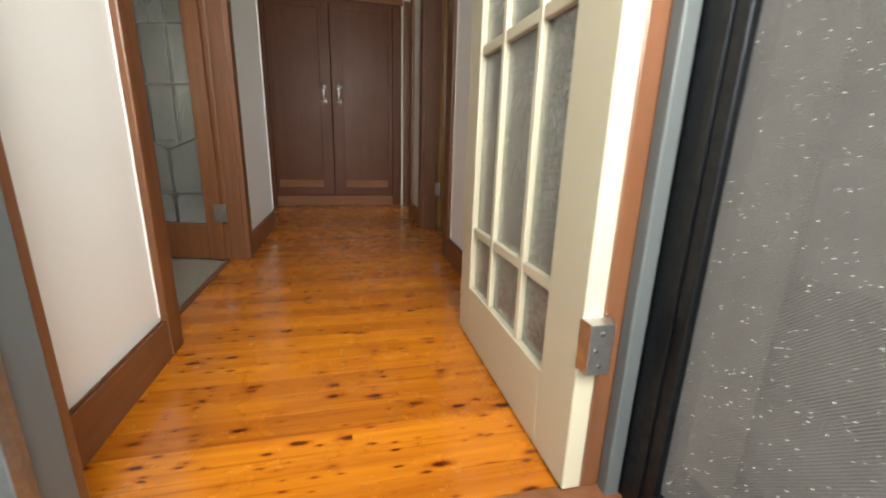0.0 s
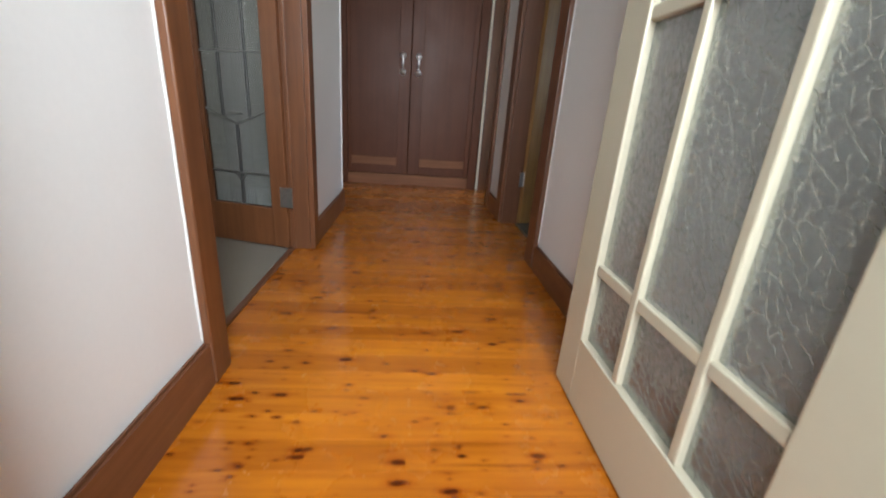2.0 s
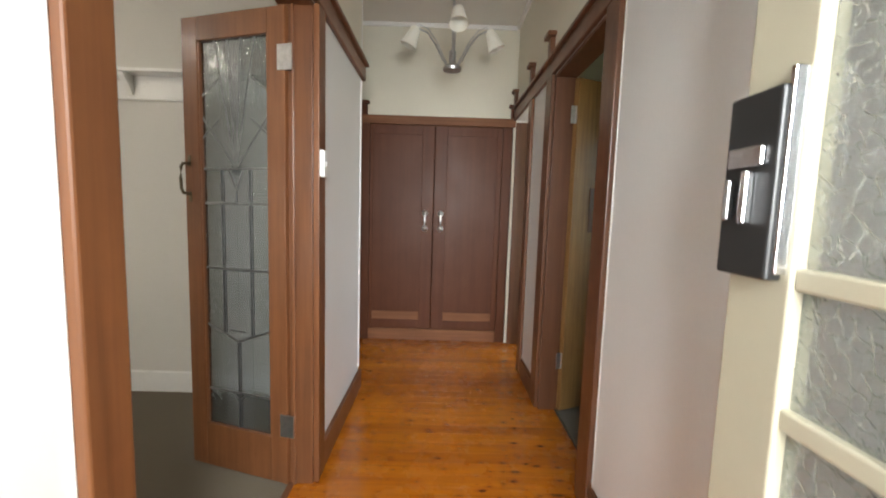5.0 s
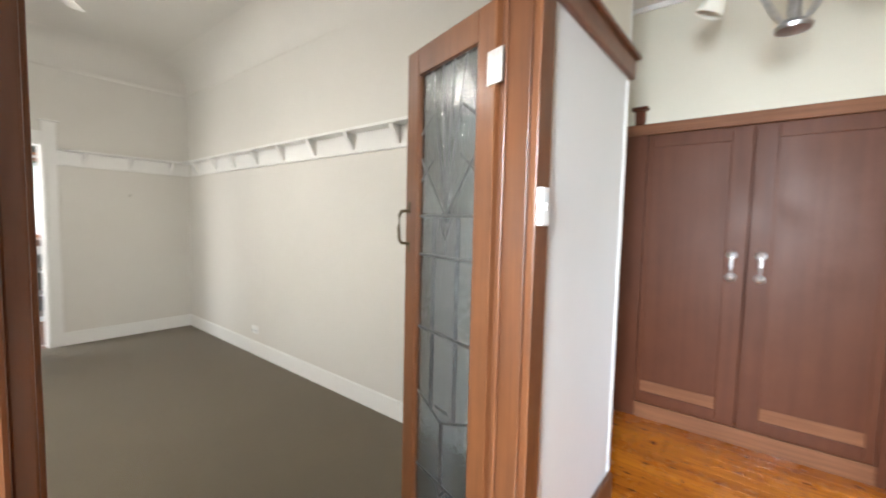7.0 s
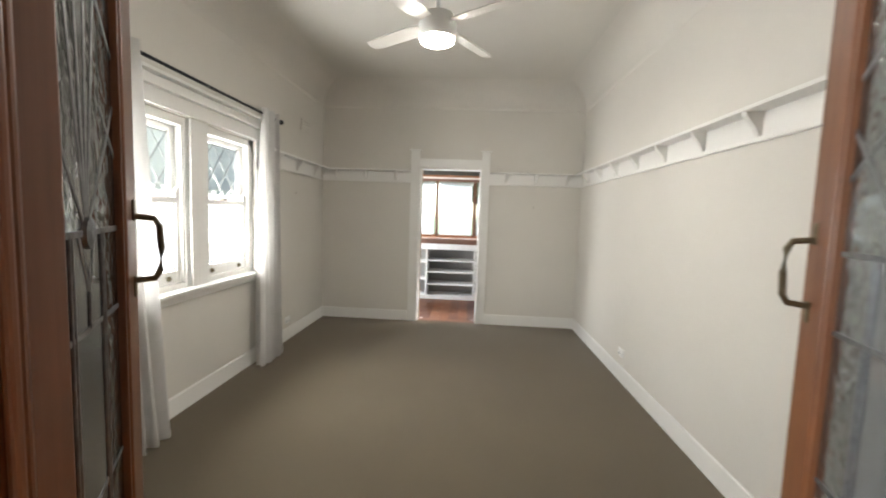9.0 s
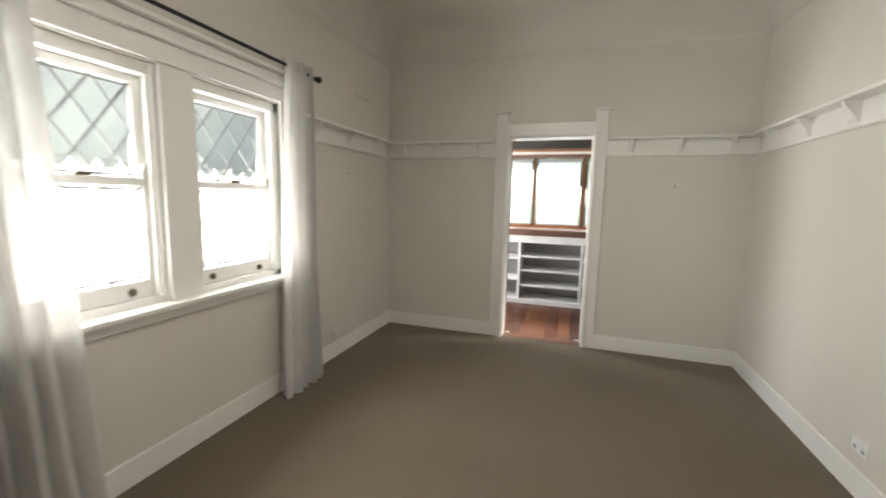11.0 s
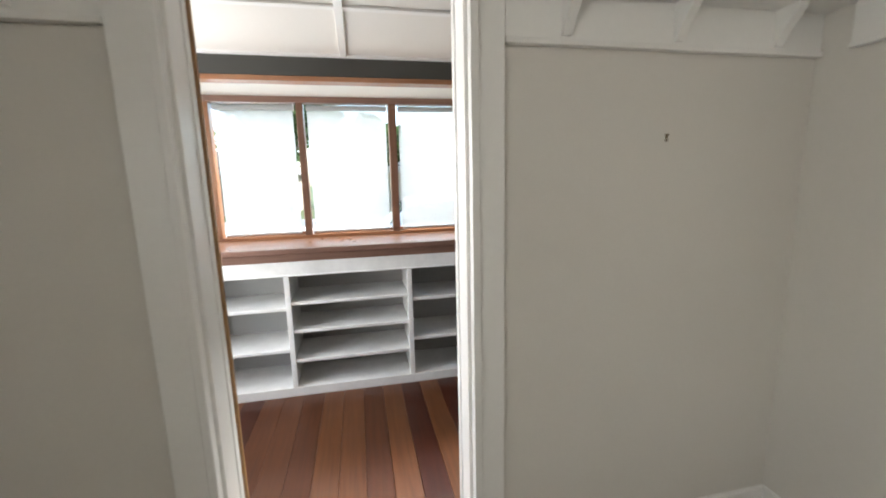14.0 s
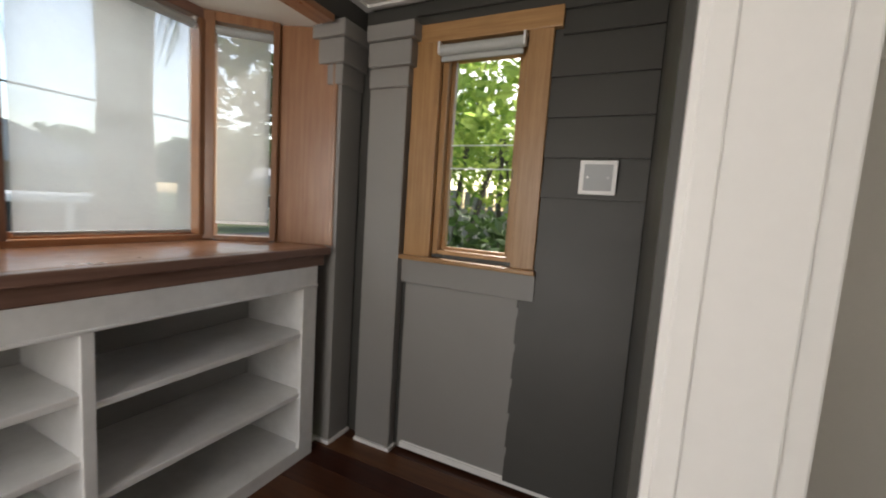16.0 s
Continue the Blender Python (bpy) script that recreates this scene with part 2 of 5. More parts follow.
def leaf_mat(name, dark, light, thin=0.5):
    m, n, l, b = shader(name)
    pos = n.new("ShaderNodeNewGeometry")
    base = ramp(n, l, pos.outputs["Random Per Island"], [(0.0, dark), (1.0, light)])
    base = mixed(n, l, 'MULTIPLY', 0.5, base, ramp(n, l, noise_tex(n, l, pos.outputs["Position"], 3, 4), [(0.3, (0.5, 0.55, 0.5)), (0.7, (1, 1, 1))]))
    l.new(base, b.inputs["Base Color"])
    b.inputs["Roughness"].default_value = 0.5
    tl, mx = n.new("ShaderNodeBsdfTranslucent"), n.new("ShaderNodeMixShader")
    l.new(base, tl.inputs[0])
    mx.inputs[0].default_value = thin
    l.new(b.outputs[0], mx.inputs[1])
    l.new(tl.outputs[0], mx.inputs[2])
    l.new(mx.outputs[0], n["Material Output"].inputs[0])
    return m


WALL_W = paint("white_wall_paint", (0.68, 0.652, 0.60), 0.55, 0.05, 0.2, 70)
HALL_W = paint("hall_wall_paint", (0.78, 0.77, 0.75), 0.45, 0.05, 0.2, 70)
CREAM = paint("cream_wall_paint", (0.74, 0.70, 0.58), 0.55, 0.08, 0.2, 70)
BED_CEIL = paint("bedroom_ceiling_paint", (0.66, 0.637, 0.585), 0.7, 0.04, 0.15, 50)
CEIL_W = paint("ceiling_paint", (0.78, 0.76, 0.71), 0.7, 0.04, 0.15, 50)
GLOSS_W = paint("white_gloss_trim", (0.82, 0.81, 0.78), 0.3, 0.025, 0.05, 35)
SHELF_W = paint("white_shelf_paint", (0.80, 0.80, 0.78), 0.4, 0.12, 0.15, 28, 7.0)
DOOR_CREAM = paint("cream_door_paint", (0.49, 0.445, 0.33), 0.32, 0.03, 0.1, 40)
GREY_TRIM = paint("grey_frame_paint", (0.095, 0.106, 0.108), 0.45, 0.14, 0.15, 50)
GREY_PANEL = paint("mid_grey_wall_paint", (0.26, 0.25, 0.235), 0.5, 0.07, 0.1, 60)
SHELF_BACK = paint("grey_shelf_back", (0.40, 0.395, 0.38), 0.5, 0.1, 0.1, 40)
CHARCOAL = paint("charcoal_board_paint", (0.058, 0.057, 0.05), 0.5, 0.12, 0.2, 60, 2.0)
BLOCK = paint("grey_block_paint", (0.30, 0.295, 0.28), 0.8, 0.1, 0.6, 120, 3.0)
MORTAR = paint("grey_mortar", (0.07, 0.068, 0.065), 0.9, 0.1, 0.6, 120)
CONCRETE = paint("porch_concrete", (0.3, 0.29, 0.27), 0.85, 0.12, 0.4, 90)
HALL_TRIM = timber("reddish_brown_timber", (0.13, 0.048, 0.021), (0.215, 0.086, 0.04), 2, 0.36, 0.2, 0.6)
HALL_TRIM_Y = timber("reddish_brown_timber_level", (0.13, 0.048, 0.021), (0.215, 0.086, 0.04), 1, 0.36, 0.2, 0.6)
ARCH_WOOD = timber("orange_brown_timber", (0.13, 0.044, 0.015), (0.225, 0.084, 0.03), 2, 0.4, 0.14, 0.55)
ARCH_WOOD_Y = timber("orange_brown_timber_level", (0.13, 0.044, 0.015), (0.225, 0.084, 0.03), 1, 0.4, 0.14, 0.55)
CUPBOARD = timber("dark_red_brown_veneer", (0.095, 0.029, 0.013), (0.128, 0.042, 0.019), 2, 0.42, 0.0, 0.35, 0.05)
CUPBOARD_X = timber("worn_red_brown_rail", (0.16, 0.06, 0.028), (0.28, 0.12, 0.058), 0, 0.5, 0.0, 0.6, 0.1)
OCHRE_DOOR = timber("ochre_door_veneer", (0.20, 0.10, 0.03), (0.33, 0.18, 0.06), 2, 0.4, 0.2)
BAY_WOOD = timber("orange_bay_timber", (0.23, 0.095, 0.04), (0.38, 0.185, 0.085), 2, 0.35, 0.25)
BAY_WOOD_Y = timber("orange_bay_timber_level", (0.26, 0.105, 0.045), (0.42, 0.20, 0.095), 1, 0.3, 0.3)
# dull brown bay timber, colour darkened for faces turned from the windows
BAY_UNLIT = timber("unlit_dull_brown_timber", (0.17, 0.088, 0.062), (0.27, 0.155, 0.115), 1, 0.4, 0.15)
HONEY = timber("honey_window_timber", (0.34, 0.17, 0.06), (0.52, 0.30, 0.125), 2, 0.4, 0.15)
HONEY_X = timber("honey_window_timber_level", (0.34, 0.17, 0.06), (0.52, 0.30, 0.125), 0, 0.4, 0.15)
for m in (CUPBOARD, CUPBOARD_X):
    m.node_tree.nodes["Principled BSDF"].inputs["Specular IOR Level"].default_value = 0.25
HALL_FLOOR = knotty_floor("varnished_cypress", (0.37, 0.095, 0.005), (0.62, 0.21, 0.013), True, 0, 0.2, 0.34)
SUN_FLOOR = knotty_floor("dark_red_hardwood", (0.085, 0.03, 0.01), (0.175, 0.066, 0.02), False, 0, 0.36, 0.72, 0.12)
CARPET = carpet_mat()
STEEL = metal("brushed_steel", (0.62, 0.62, 0.62), 0.3, 0.75)
BLIND_ROLL = paint("grey_blind_roll", (0.45, 0.47, 0.45), 0.6, 0.05, 0.1)
NICKEL = metal("polished_nickel", (0.93, 0.93, 0.93), 0.36, 0.95)
EDGE_W = paint("pale_glass_edge", (0.62, 0.68, 0.66), 0.2, 0.02, 0.0)
CHROME = metal("chrome", (0.8, 0.8, 0.82), 0.12, 0.85)
BRASS_OLD = metal("aged_brass", (0.2, 0.16, 0.10), 0.35, 0.5)
LATTICE = paint("pale_grey_lead", (0.30, 0.31, 0.30), 0.5, 0.1, 0.1)
# bay timber with backlight shade and haze mixed into its colour
BAY_POST_BACKLIT = timber("backlit_bay_post", (0.13, 0.062, 0.036), (0.22, 0.115, 0.07), 2, 0.4, 0.15, 0.6)
LEAD = metal("lead_came", (0.22, 0.22, 0.22), 0.4, 0.6)
DARK_ALU = metal("dark_aluminium", (0.045, 0.048, 0.055), 0.35, 0.7)
ALU = metal("aluminium_channel", (0.36, 0.37, 0.38), 0.4, 0.7)
BLACK = paint("black_plastic", (0.02, 0.02, 0.02), 0.4, 0.1, 0.05)
PLASTIC_W = paint("white_plastic", (0.82, 0.82, 0.80), 0.35, 0.02, 0.02)
PLASTIC_G = paint("grey_plastic", (0.36, 0.38, 0.38), 0.4, 0.04, 0.02)
HAMMERED = pattern_glass("hammered_glass", (0.58, 0.60, 0.58), 0.1, 46, 0.42, True, 0.1)
RIPPLE = pattern_glass("rippled_leadlight_glass", (0.28, 0.30, 0.30), 0.05, 40, 1.0, False, 0.04)
PLAIN_LEAD = pattern_glass("smooth_leadlight_glass", (0.27, 0.285, 0.29), 0.14, 6, 0.15, False, 0.08)
GLASS = clear_glass()
SHEER = see_through("sheer_white_cloth", 0.2, (0.74, 0.73, 0.71), scatter=0.24)
BLIND = see_through("screen_blind_cloth", 0.57, (0.76, 0.79, 0.78))
MESH = woven_mesh("grey_screen_mesh", (0.20, 0.19, 0.185), 0.0055)
FAN_GLOW = glow("fan_lamp_glow", (1.0, 0.96, 0.88), 31)
FAN_W = paint("cream_fan_blade", (0.56, 0.54, 0.49), 0.5, 0.03, 0.05)
FROST = paint("frosted_lamp_glass", (0.85, 0.82, 0.72), 0.3, 0.03, 0.02)
LEAF_A = leaf_mat("tree_leaves", (0.035, 0.07, 0.02), (0.10, 0.16, 0.045))
LEAF_B = leaf_mat("garden_leaves", (0.16, 0.30, 0.05), (0.58, 0.70, 0.18), 0.75)
BARK = paint("bark", (0.12, 0.10, 0.08), 0.9, 0.3, 1.0, 25, 6)
GRASS = paint("lawn", (0.10, 0.13, 0.05), 0.95, 0.25, 0.6, 80, 0.6)
ASPHALT = paint("asphalt", (0.06, 0.06, 0.062), 0.9, 0.15, 0.4, 120)
BRICK_FAR = paint("far_house_wall", (0.42, 0.36, 0.30), 0.85, 0.1, 0.3, 20)
ROOF_FAR = paint("far_house_roof", (0.45, 0.44, 0.44), 0.8, 0.12, 0.3, 12)
CAR_W = paint("white_car_paint", (0.78, 0.78, 0.78), 0.18, 0.02, 0.0)
CAR_GLASS = paint("dark_car_glass", (0.04, 0.045, 0.05), 0.08, 0.02, 0.0)
TYRE = paint("tyre_rubber", (0.03, 0.03, 0.03), 0.8, 0.1, 0.2)
AWNING = see_through("faded_awning_cloth", 0.04, (0.40, 0.42, 0.40))
# pale enough to stand in for glare outside the bedroom windows
PALE = paint("pale_white_out", (0.72, 0.70, 0.66), 0.85, 0.1, 0.3, 60)
FENCE = paint("grey_fence_paint", (0.42, 0.41, 0.39), 0.8, 0.15, 0.3)


# ---------- mesh helpers ----------
def slab(bm, x0, x1, y0, y1, z0, z1, bevel=0.0, m=None):
    """A block between two corners, its edges eased by bevel."""
    r = bmesh.ops.create_cube(bm, size=1, matrix=Matrix.Translation(((x0 + x1) / 2, (y0 + y1) / 2, (z0 + z1) / 2)) @ Matrix.Diagonal((abs(x1 - x0), abs(y1 - y0), abs(z1 - z0), 1)))
    vs = r["verts"]
    if bevel:
        es = list({e for v in vs for e in v.link_edges})
        g = bmesh.ops.bevel(bm, geom=es, offset=bevel, segments=2, affect='EDGES', profile=0.5)
        vs = list({v for f in g["faces"] for v in f.verts} | {v for v in vs if v.is_valid})
    if m is not None:
        bmesh.ops.transform(bm, matrix=m, verts=[v for v in vs if v.is_valid])
    return bm


def tube(bm, points, radius, sides=10, closed=False, r_end=None):
    """A round bar through the points."""
    pts = [Vector(p) for p in points]
    rings = []
    for i, p in enumerate(pts):
        a, b = pts[max(0, i - 1)], pts[min(len(pts) - 1, i + 1)]
        q = (b - a).to_track_quat('Z', 'Y')
        r = radius if r_end is None else radius + (r_end - radius) * i / (len(pts) - 1)
        rings.append([bm.verts.new(p + q @ Vector((r * math.cos(k * math.tau / sides), r * math.sin(k * math.tau / sides), 0))) for k in range(sides)])
    for a, b in zip(rings, rings[1:]):
        for k in range(sides):
            bm.faces.new((a[k], a[(k + 1) % sides], b[(k + 1) % sides], b[k]))
    bm.faces.new(rings[0][::-1])
    bm.faces.new(rings[-1])
    return bm


def lathe(bm, profile, sides=24, m=Matrix.Identity(4)):
    """A turned shape from (radius, height) pairs."""
    rings = [[bm.verts.new(m @ Vector((r * math.cos(k * math.tau / sides), r * math.sin(k * math.tau / sides), z))) for k in range(sides)] for r, z in profile]
    for a, b in zip(rings, rings[1:]):
        for k in range(sides):
            bm.faces.new((a[k], a[(k + 1) % sides], b[(k + 1) % sides], b[k]))
    if profile[0][0] > 1e-4:
        bm.faces.new(rings[0][::-1])
    if profile[-1][0] > 1e-4:
        bm.faces.new(rings[-1])
    return bm


def prism(bm, outline, depth, m=Matrix.Identity(4)):
    """A flat outline (x, y) given thickness along z."""
    lo = [bm.verts.new(m @ Vector((x, y, 0))) for x, y in outline]
    hi = [bm.verts.new(m @ Vector((x, y, depth))) for x, y in outline]
    bm.faces.new(lo[::-1])
    bm.faces.new(hi)
    for i in range(len(lo)):
        j = (i + 1) % len(lo)
        bm.faces.new((lo[i], lo[j], hi[j], hi[i]))
    return bm


def mesh_of(name, bm, material, smooth=False):
    bmesh.ops.recalc_face_normals(bm, faces=bm.faces[:])
    me = bpy.data.meshes.new(name)
    bm.to_mesh(me)
    bm.free()
    me.materials.append(material)
    if smooth:
        me.polygons.foreach_set("use_smooth", [True] * len(me.polygons))
        me.set_sharp_from_angle(angle=radians(40))
    return me


def part(name, bm, material, parent, label="", smooth=False):
    ob = new(name, mesh_of(name, bm, material, smooth))
    ob.parent = parent
    return tagged(ob, label)


def block(name, parent, material, x0, x1, y0, y1, z0, z1, bevel=0.003, label=""):
    return part(name, slab(bmesh.new(), x0, x1, y0, y1, z0, z1, bevel), material, parent, label)


def thing(name, label, category, m=None, group=""):
    ob = new(name)
    ob.empty_display_size = 0.1
    if m is not None:
        ob.matrix_world = m
    return tagged(ob, label, category, group)


def structure(name, material, boxes, bevel=0.0, label=""):
    bm = bmesh.new()
    for b in boxes:
        slab(bm, *b, bevel)
    return tagged(new(name, mesh_of(name, bm, material)), label, kind="structure")


def wall_x(name, material, x0, x1, y0, y1, z1, holes, label=""):
    """A wall along y, pierced by holes (y0, y1, z0, z1), sorted along y."""
    boxes, at = [], y0
    for a, b, lo, hi in holes:
        boxes.append((x0, x1, at, a, 0, z1))
        if lo > 0:
            boxes.append((x0, x1, a, b, 0, lo))
        boxes.append((x0, x1, a, b, hi, z1))
        at = b
    boxes.append((x0, x1, at, y1, 0, z1))
    return structure(name, material, boxes, 0, label)


def wall_y(name, material, y0, y1, x0, x1, z1, holes, label="", z0=0):
    boxes, at = [], x0
    for a, b, lo, hi in holes:
        boxes.append((at, a, y0, y1, z0, z1))
        if lo > z0:
            boxes.append((a, b, y0, y1, z0, lo))
        boxes.append((a, b, y0, y1, hi, z1))
        at = b
    boxes.append((at, x1, y0, y1, z0, z1))
    return structure(name, material, boxes, 0, label)


# ---------- structure: hall ----------
HL, HR = -0.57, 0.625          # hall wall faces
RL, RR = 0.89, 4.295           # bedroom wall faces along y
RF, RN = -5.615, -0.69         # bedroom far and near wall faces
HC, RC, SC = 2.88, 3.1, 2.24   # ceilings

wall_x("wall_hall_left", HALL_W, RN, HL, 1.66, 4.42, 3.05, [(2.41, 3.46, 0, 2.06)], "white painted hall wall with a double door opening")
wall_x("wall_hall_right", HALL_W, HR, HR + 0.12, 1.66, 5.46, 3.05, [(3.42, 4.2, 0, 2.06), (4.83, 5.44, 0, 2.06)], "white painted hall wall with two door openings")
wall_y("wall_front", BLOCK, 1.59, 1.70, -0.69, 0.75, 3.05, [(-0.53, 0.58, 0, 2.18)], "front wall round the entrance door")
structure("wall_hall_end", CREAM, [(-1.8, 1.0, 5.9, 6.0, 0, 3.05), (-0.94, 0.605, 5.475, 5.9, 2.078, 3.05), (0.605, 0.745, 5.46, 5.9, 0, 3.05)], 0, "cream wall above the cupboard")
structure("wall_passage", CREAM, [(-1.8, -1.7, 4.42, 5.9, 0, 3.05), (-1.7, -0.69, 4.30, 4.42, 0, 3.05)], 0, "cream side passage wall")
structure("ceiling_hall", CEIL_W, [(-1.8, 0.75, 1.5, 6.0, HC, HC + 0.05)], 0, "plain cream hall ceiling")
structure("wall_cream_band", CREAM, [(HR - 0.004, HR, 1.66, 5.46, 2.16, HC), (HL, HL + 0.004, 1.66, 4.42, 2.16, HC)], 0, "cream upper wall above the timber rail")
structure("trim_hall_cornice", GLOSS_W, [(-1.7, HR, 5.46, 5.49, HC - 0.035, HC), (HL, HL + 0.03, 1.66, 4.42, HC - 0.03, HC), (HR - 0.03, HR, 1.66, 5.46, HC - 0.03, HC)], 0.004, "thin white cornice bead")
structure("trim_wall_end_bead", GLOSS_W, [(HL - 0.02, HL + 0.006, 4.41, 4.436, 0.14, 2.05), (HL - 0.02, HL + 0.006, 4.41, 4.436, 2.17, HC - 0.03)], 0.005, "white corner bead")
# rooms off the hall; unseen window gaps added so daylight reaches the doors
structure("wall_side_room", CREAM, [(2.9, 3.0, 1.5, 4.7, 0, 0.9), (2.9, 3.0, 1.5, 4.7, 2.0, 2.9), (2.9, 3.0, 1.5, 2.2, 0.9, 2.0), (2.9, 3.0, 3.6, 4.7, 0.9, 2.0), (0.745, 2.9, 1.5, 1.6, 0, 2.9), (0.745, 2.9, 4.6, 4.7, 0, 2.9), (0.745, 3.0, 1.5, 4.7, 2.9, 2.95)], 0, "side room wall with an unseen window gap added for light")
structure("wall_end_room", WALL_W, [(2.0, 2.1, 4.7, 6.4, 0, 0.7), (2.0, 2.1, 4.7, 6.4, 2.2, 2.9), (2.0, 2.1, 4.7, 4.9, 0.7, 2.2), (2.0, 2.1, 6.2, 6.4, 0.7, 2.2), (0.745, 2.0, 6.3, 6.4, 0, 2.9), (0.745, 2.1, 4.7, 6.4, 2.9, 2.95)], 0, "white end room wall with an unseen window gap added for light")
structure("floor_side_rooms", CARPET, [(0.745, 3.0, 1.5, 6.4, -0.1, -0.004)])

floor = structure("floor", MORTAR, [(-1.8, 0.745, 1.5, 5.9, -0.1, -0.02)], 0, "subfloor under the varnished boards")


def skirting(name, mat_, runs, h, t, label):
    """Skirting boards along runs (x0, x1, y0, y1, nx, ny), t thick towards the room, with a bevelled top."""
    for x0, x1, y0, y1 in runs:
        bm = slab(bmesh.new(), x0, x1, y0, y1, 0, h, 0)
        top = [e for e in bm.edges if all(v.co.z > h - 1e-4 for v in e.verts)]
        bmesh.ops.bevel(bm, geom=top, offset=0.008, segments=2, affect='EDGES')
        tagged(new(name, mesh_of(name, bm, mat_)), label, kind="structure")


skirting("baseboard", HALL_TRIM_Y, [(HL, HL + 0.02, 1.68, 2.319), (HL, HL + 0.02, 3.551, 4.44), (HR - 0.02, HR, 1.68, 3.28), (HR - 0.02, HR, 4.33, 4.70)], 0.135, 0.02, "reddish brown timber skirting")


def flat_bar(name, mat_, boxes, label, bevel=0.004):
    return structure(name, mat_, boxes, bevel, label)


# picture-rail band that joins the door heads, and the posts that rise above it
flat_bar("trim_hall_rail", HALL_TRIM_Y, [(HL, HL + 0.025, 2.30, 4.46, 2.06, 2.15), (HL, HL + 0.045, 2.30, 4.47, 2.15, 2.17)], "reddish brown timber rail along the hall wall", 0.006)
flat_bar("trim_hall_rail", HALL_TRIM_Y, [(HR - 0.025, HR, 3.26, 5.45, 2.06, 2.15), (HR - 0.045, HR, 3.26, 5.45, 2.15, 2.17)], "reddish brown timber rail along the hall wall", 0.006)


def architrave(x, side, y0, y1, w, head, ears, vert, level, label):
    """Door casing on a wall face at x; side is +1 where the wall faces +x."""
    a, b = sorted((x, x + side * 0.024))
    flat_bar("trim_architrave", vert, [(a, b, y0 - w, y0, 0, head), (a, b, y1, y1 + w, 0, head)], label, 0.005)
    if ears:
        c, d = sorted((x, x + side * 0.032))
        e, f = sorted((x, x + side * 0.055))
        for y in ears:
            flat_bar("trim_ear", vert, [(c, d, y - 0.03, y + 0.03, 2.17, 2.29), (e, f, y - 0.055, y + 0.055, 2.29, 2.315)], label, 0.004)


architrave(HL, 1, 2.41, 3.46, 0.09, 2.06, (2.355,), ARCH_WOOD, ARCH_WOOD_Y, "orange brown timber door casing, chipped at the edge")
architrave(HR, -1, 3.42, 4.2, 0.13, 2.06, (3.35, 4.27), HALL_TRIM, HALL_TRIM_Y, "reddish brown timber door casing")
flat_bar("trim_architrave", HALL_TRIM, [(HR - 0.024, HR, 4.73, 4.83, 0, 2.06)], "reddish brown timber door casing", 0.005)
for y in (4.78, 5.42):
    flat_bar("trim_ear", HALL_TRIM, [(HR - 0.032, HR, y - 0.03, y + 0.03, 2.17, 2.29), (HR - 0.055, HR, y - 0.05, y + 0.04, 2.29, 2.315)], "reddish brown timber door casing", 0.004)
# chipped paint along the edge where the casing meets the wall
bm = bmesh.new()
rng = random.Random(4)
z = 0.14
while z < 2.0:
    h = rng.uniform(0.02, 0.16)
    slab(bm, HL, HL + 0.004, 2.3165 - rng.uniform(0.0005, 0.003), 2.3195, z, z + h, 0.0005)
    slab(bm, HR - 0.004, HR, 3.286 - rng.uniform(0.0005, 0.003), 3.2885, z, z + h, 0.0005)
    z += h
tagged(new("trim_paint_line", mesh_of("paint_line", bm, GLOSS_W)), "ragged white paint edge beside the casing", kind="structure")
# jamb linings
flat_bar("trim_jamb", ARCH_WOOD, [(RN - 0.02, HL + 0.002, 2.41, 2.43, 0, 2.04), (RN - 0.02, HL + 0.002, 3.438, 3.46, 0, 2.04), (RN - 0.02, HL + 0.002, 2.41, 3.46, 2.04, 2.06)], "orange brown timber jamb lining", 0.003)
flat_bar("trim_jamb", HALL_TRIM, [(HR - 0.002, HR + 0.125, 3.42, 3.44, 0, 2.04), (HR - 0.002, HR + 0.125, 4.18, 4.2, 0, 2.04), (HR - 0.002, HR + 0.125, 3.42, 4.2, 2.04, 2.06), (HR - 0.002, HR + 0.125, 4.83, 4.85, 0, 2.04), (HR - 0.002, HR + 0.125, 5.43, 5.445, 0, 2.04)], "reddish brown timber jamb lining", 0.003)
flat_bar("trim_jamb_stop", ARCH_WOOD, [(-0.652, -0.640, 3.426, 3.438, 0.0, 2.04), (-0.652, -0.640, 2.43, 2.442, 0.0, 2.04), (HL - 0.006, HL + 0.026, 3.452, 3.464, 0.0, 2.05)], "orange brown timber stop bead on the jamb", 0.004)
flat_bar("trim_threshold", HALL_TRIM_Y, [(-0.675, -0.648, 2.43, 3.438, -0.02, 0.007)], "dark worn timber threshold strip", 0.003)
# entrance frame and porch
flat_bar("door_frame_entrance", HALL_TRIM, [(-0.44, -0.385, 1.555, 1.60, 0, 2.06), (0.478, 0.53, 1.585, 1.67, 0, 2.06), (-0.44, 0.53, 1.555, 1.67, 2.06, 2.10)], "reddish brown painted entrance door frame", 0.005)
flat_bar("trim_entrance_stop", GREY_TRIM, [(-0.47, -0.366, 1.475, 1.553, -0.02, 2.10), (0.518, 0.55, 1.555, 1.584, -0.02, 2.10), (-0.47, 0.55, 1.475, 1.553, 2.10, 2.16), (-0.53, -0.47, 1.475, 1.66, -0.02, 2.18), (0.532, 0.58, 1.588, 1.66, 0, 2.18)], "grey painted outer door frame", 0.004)
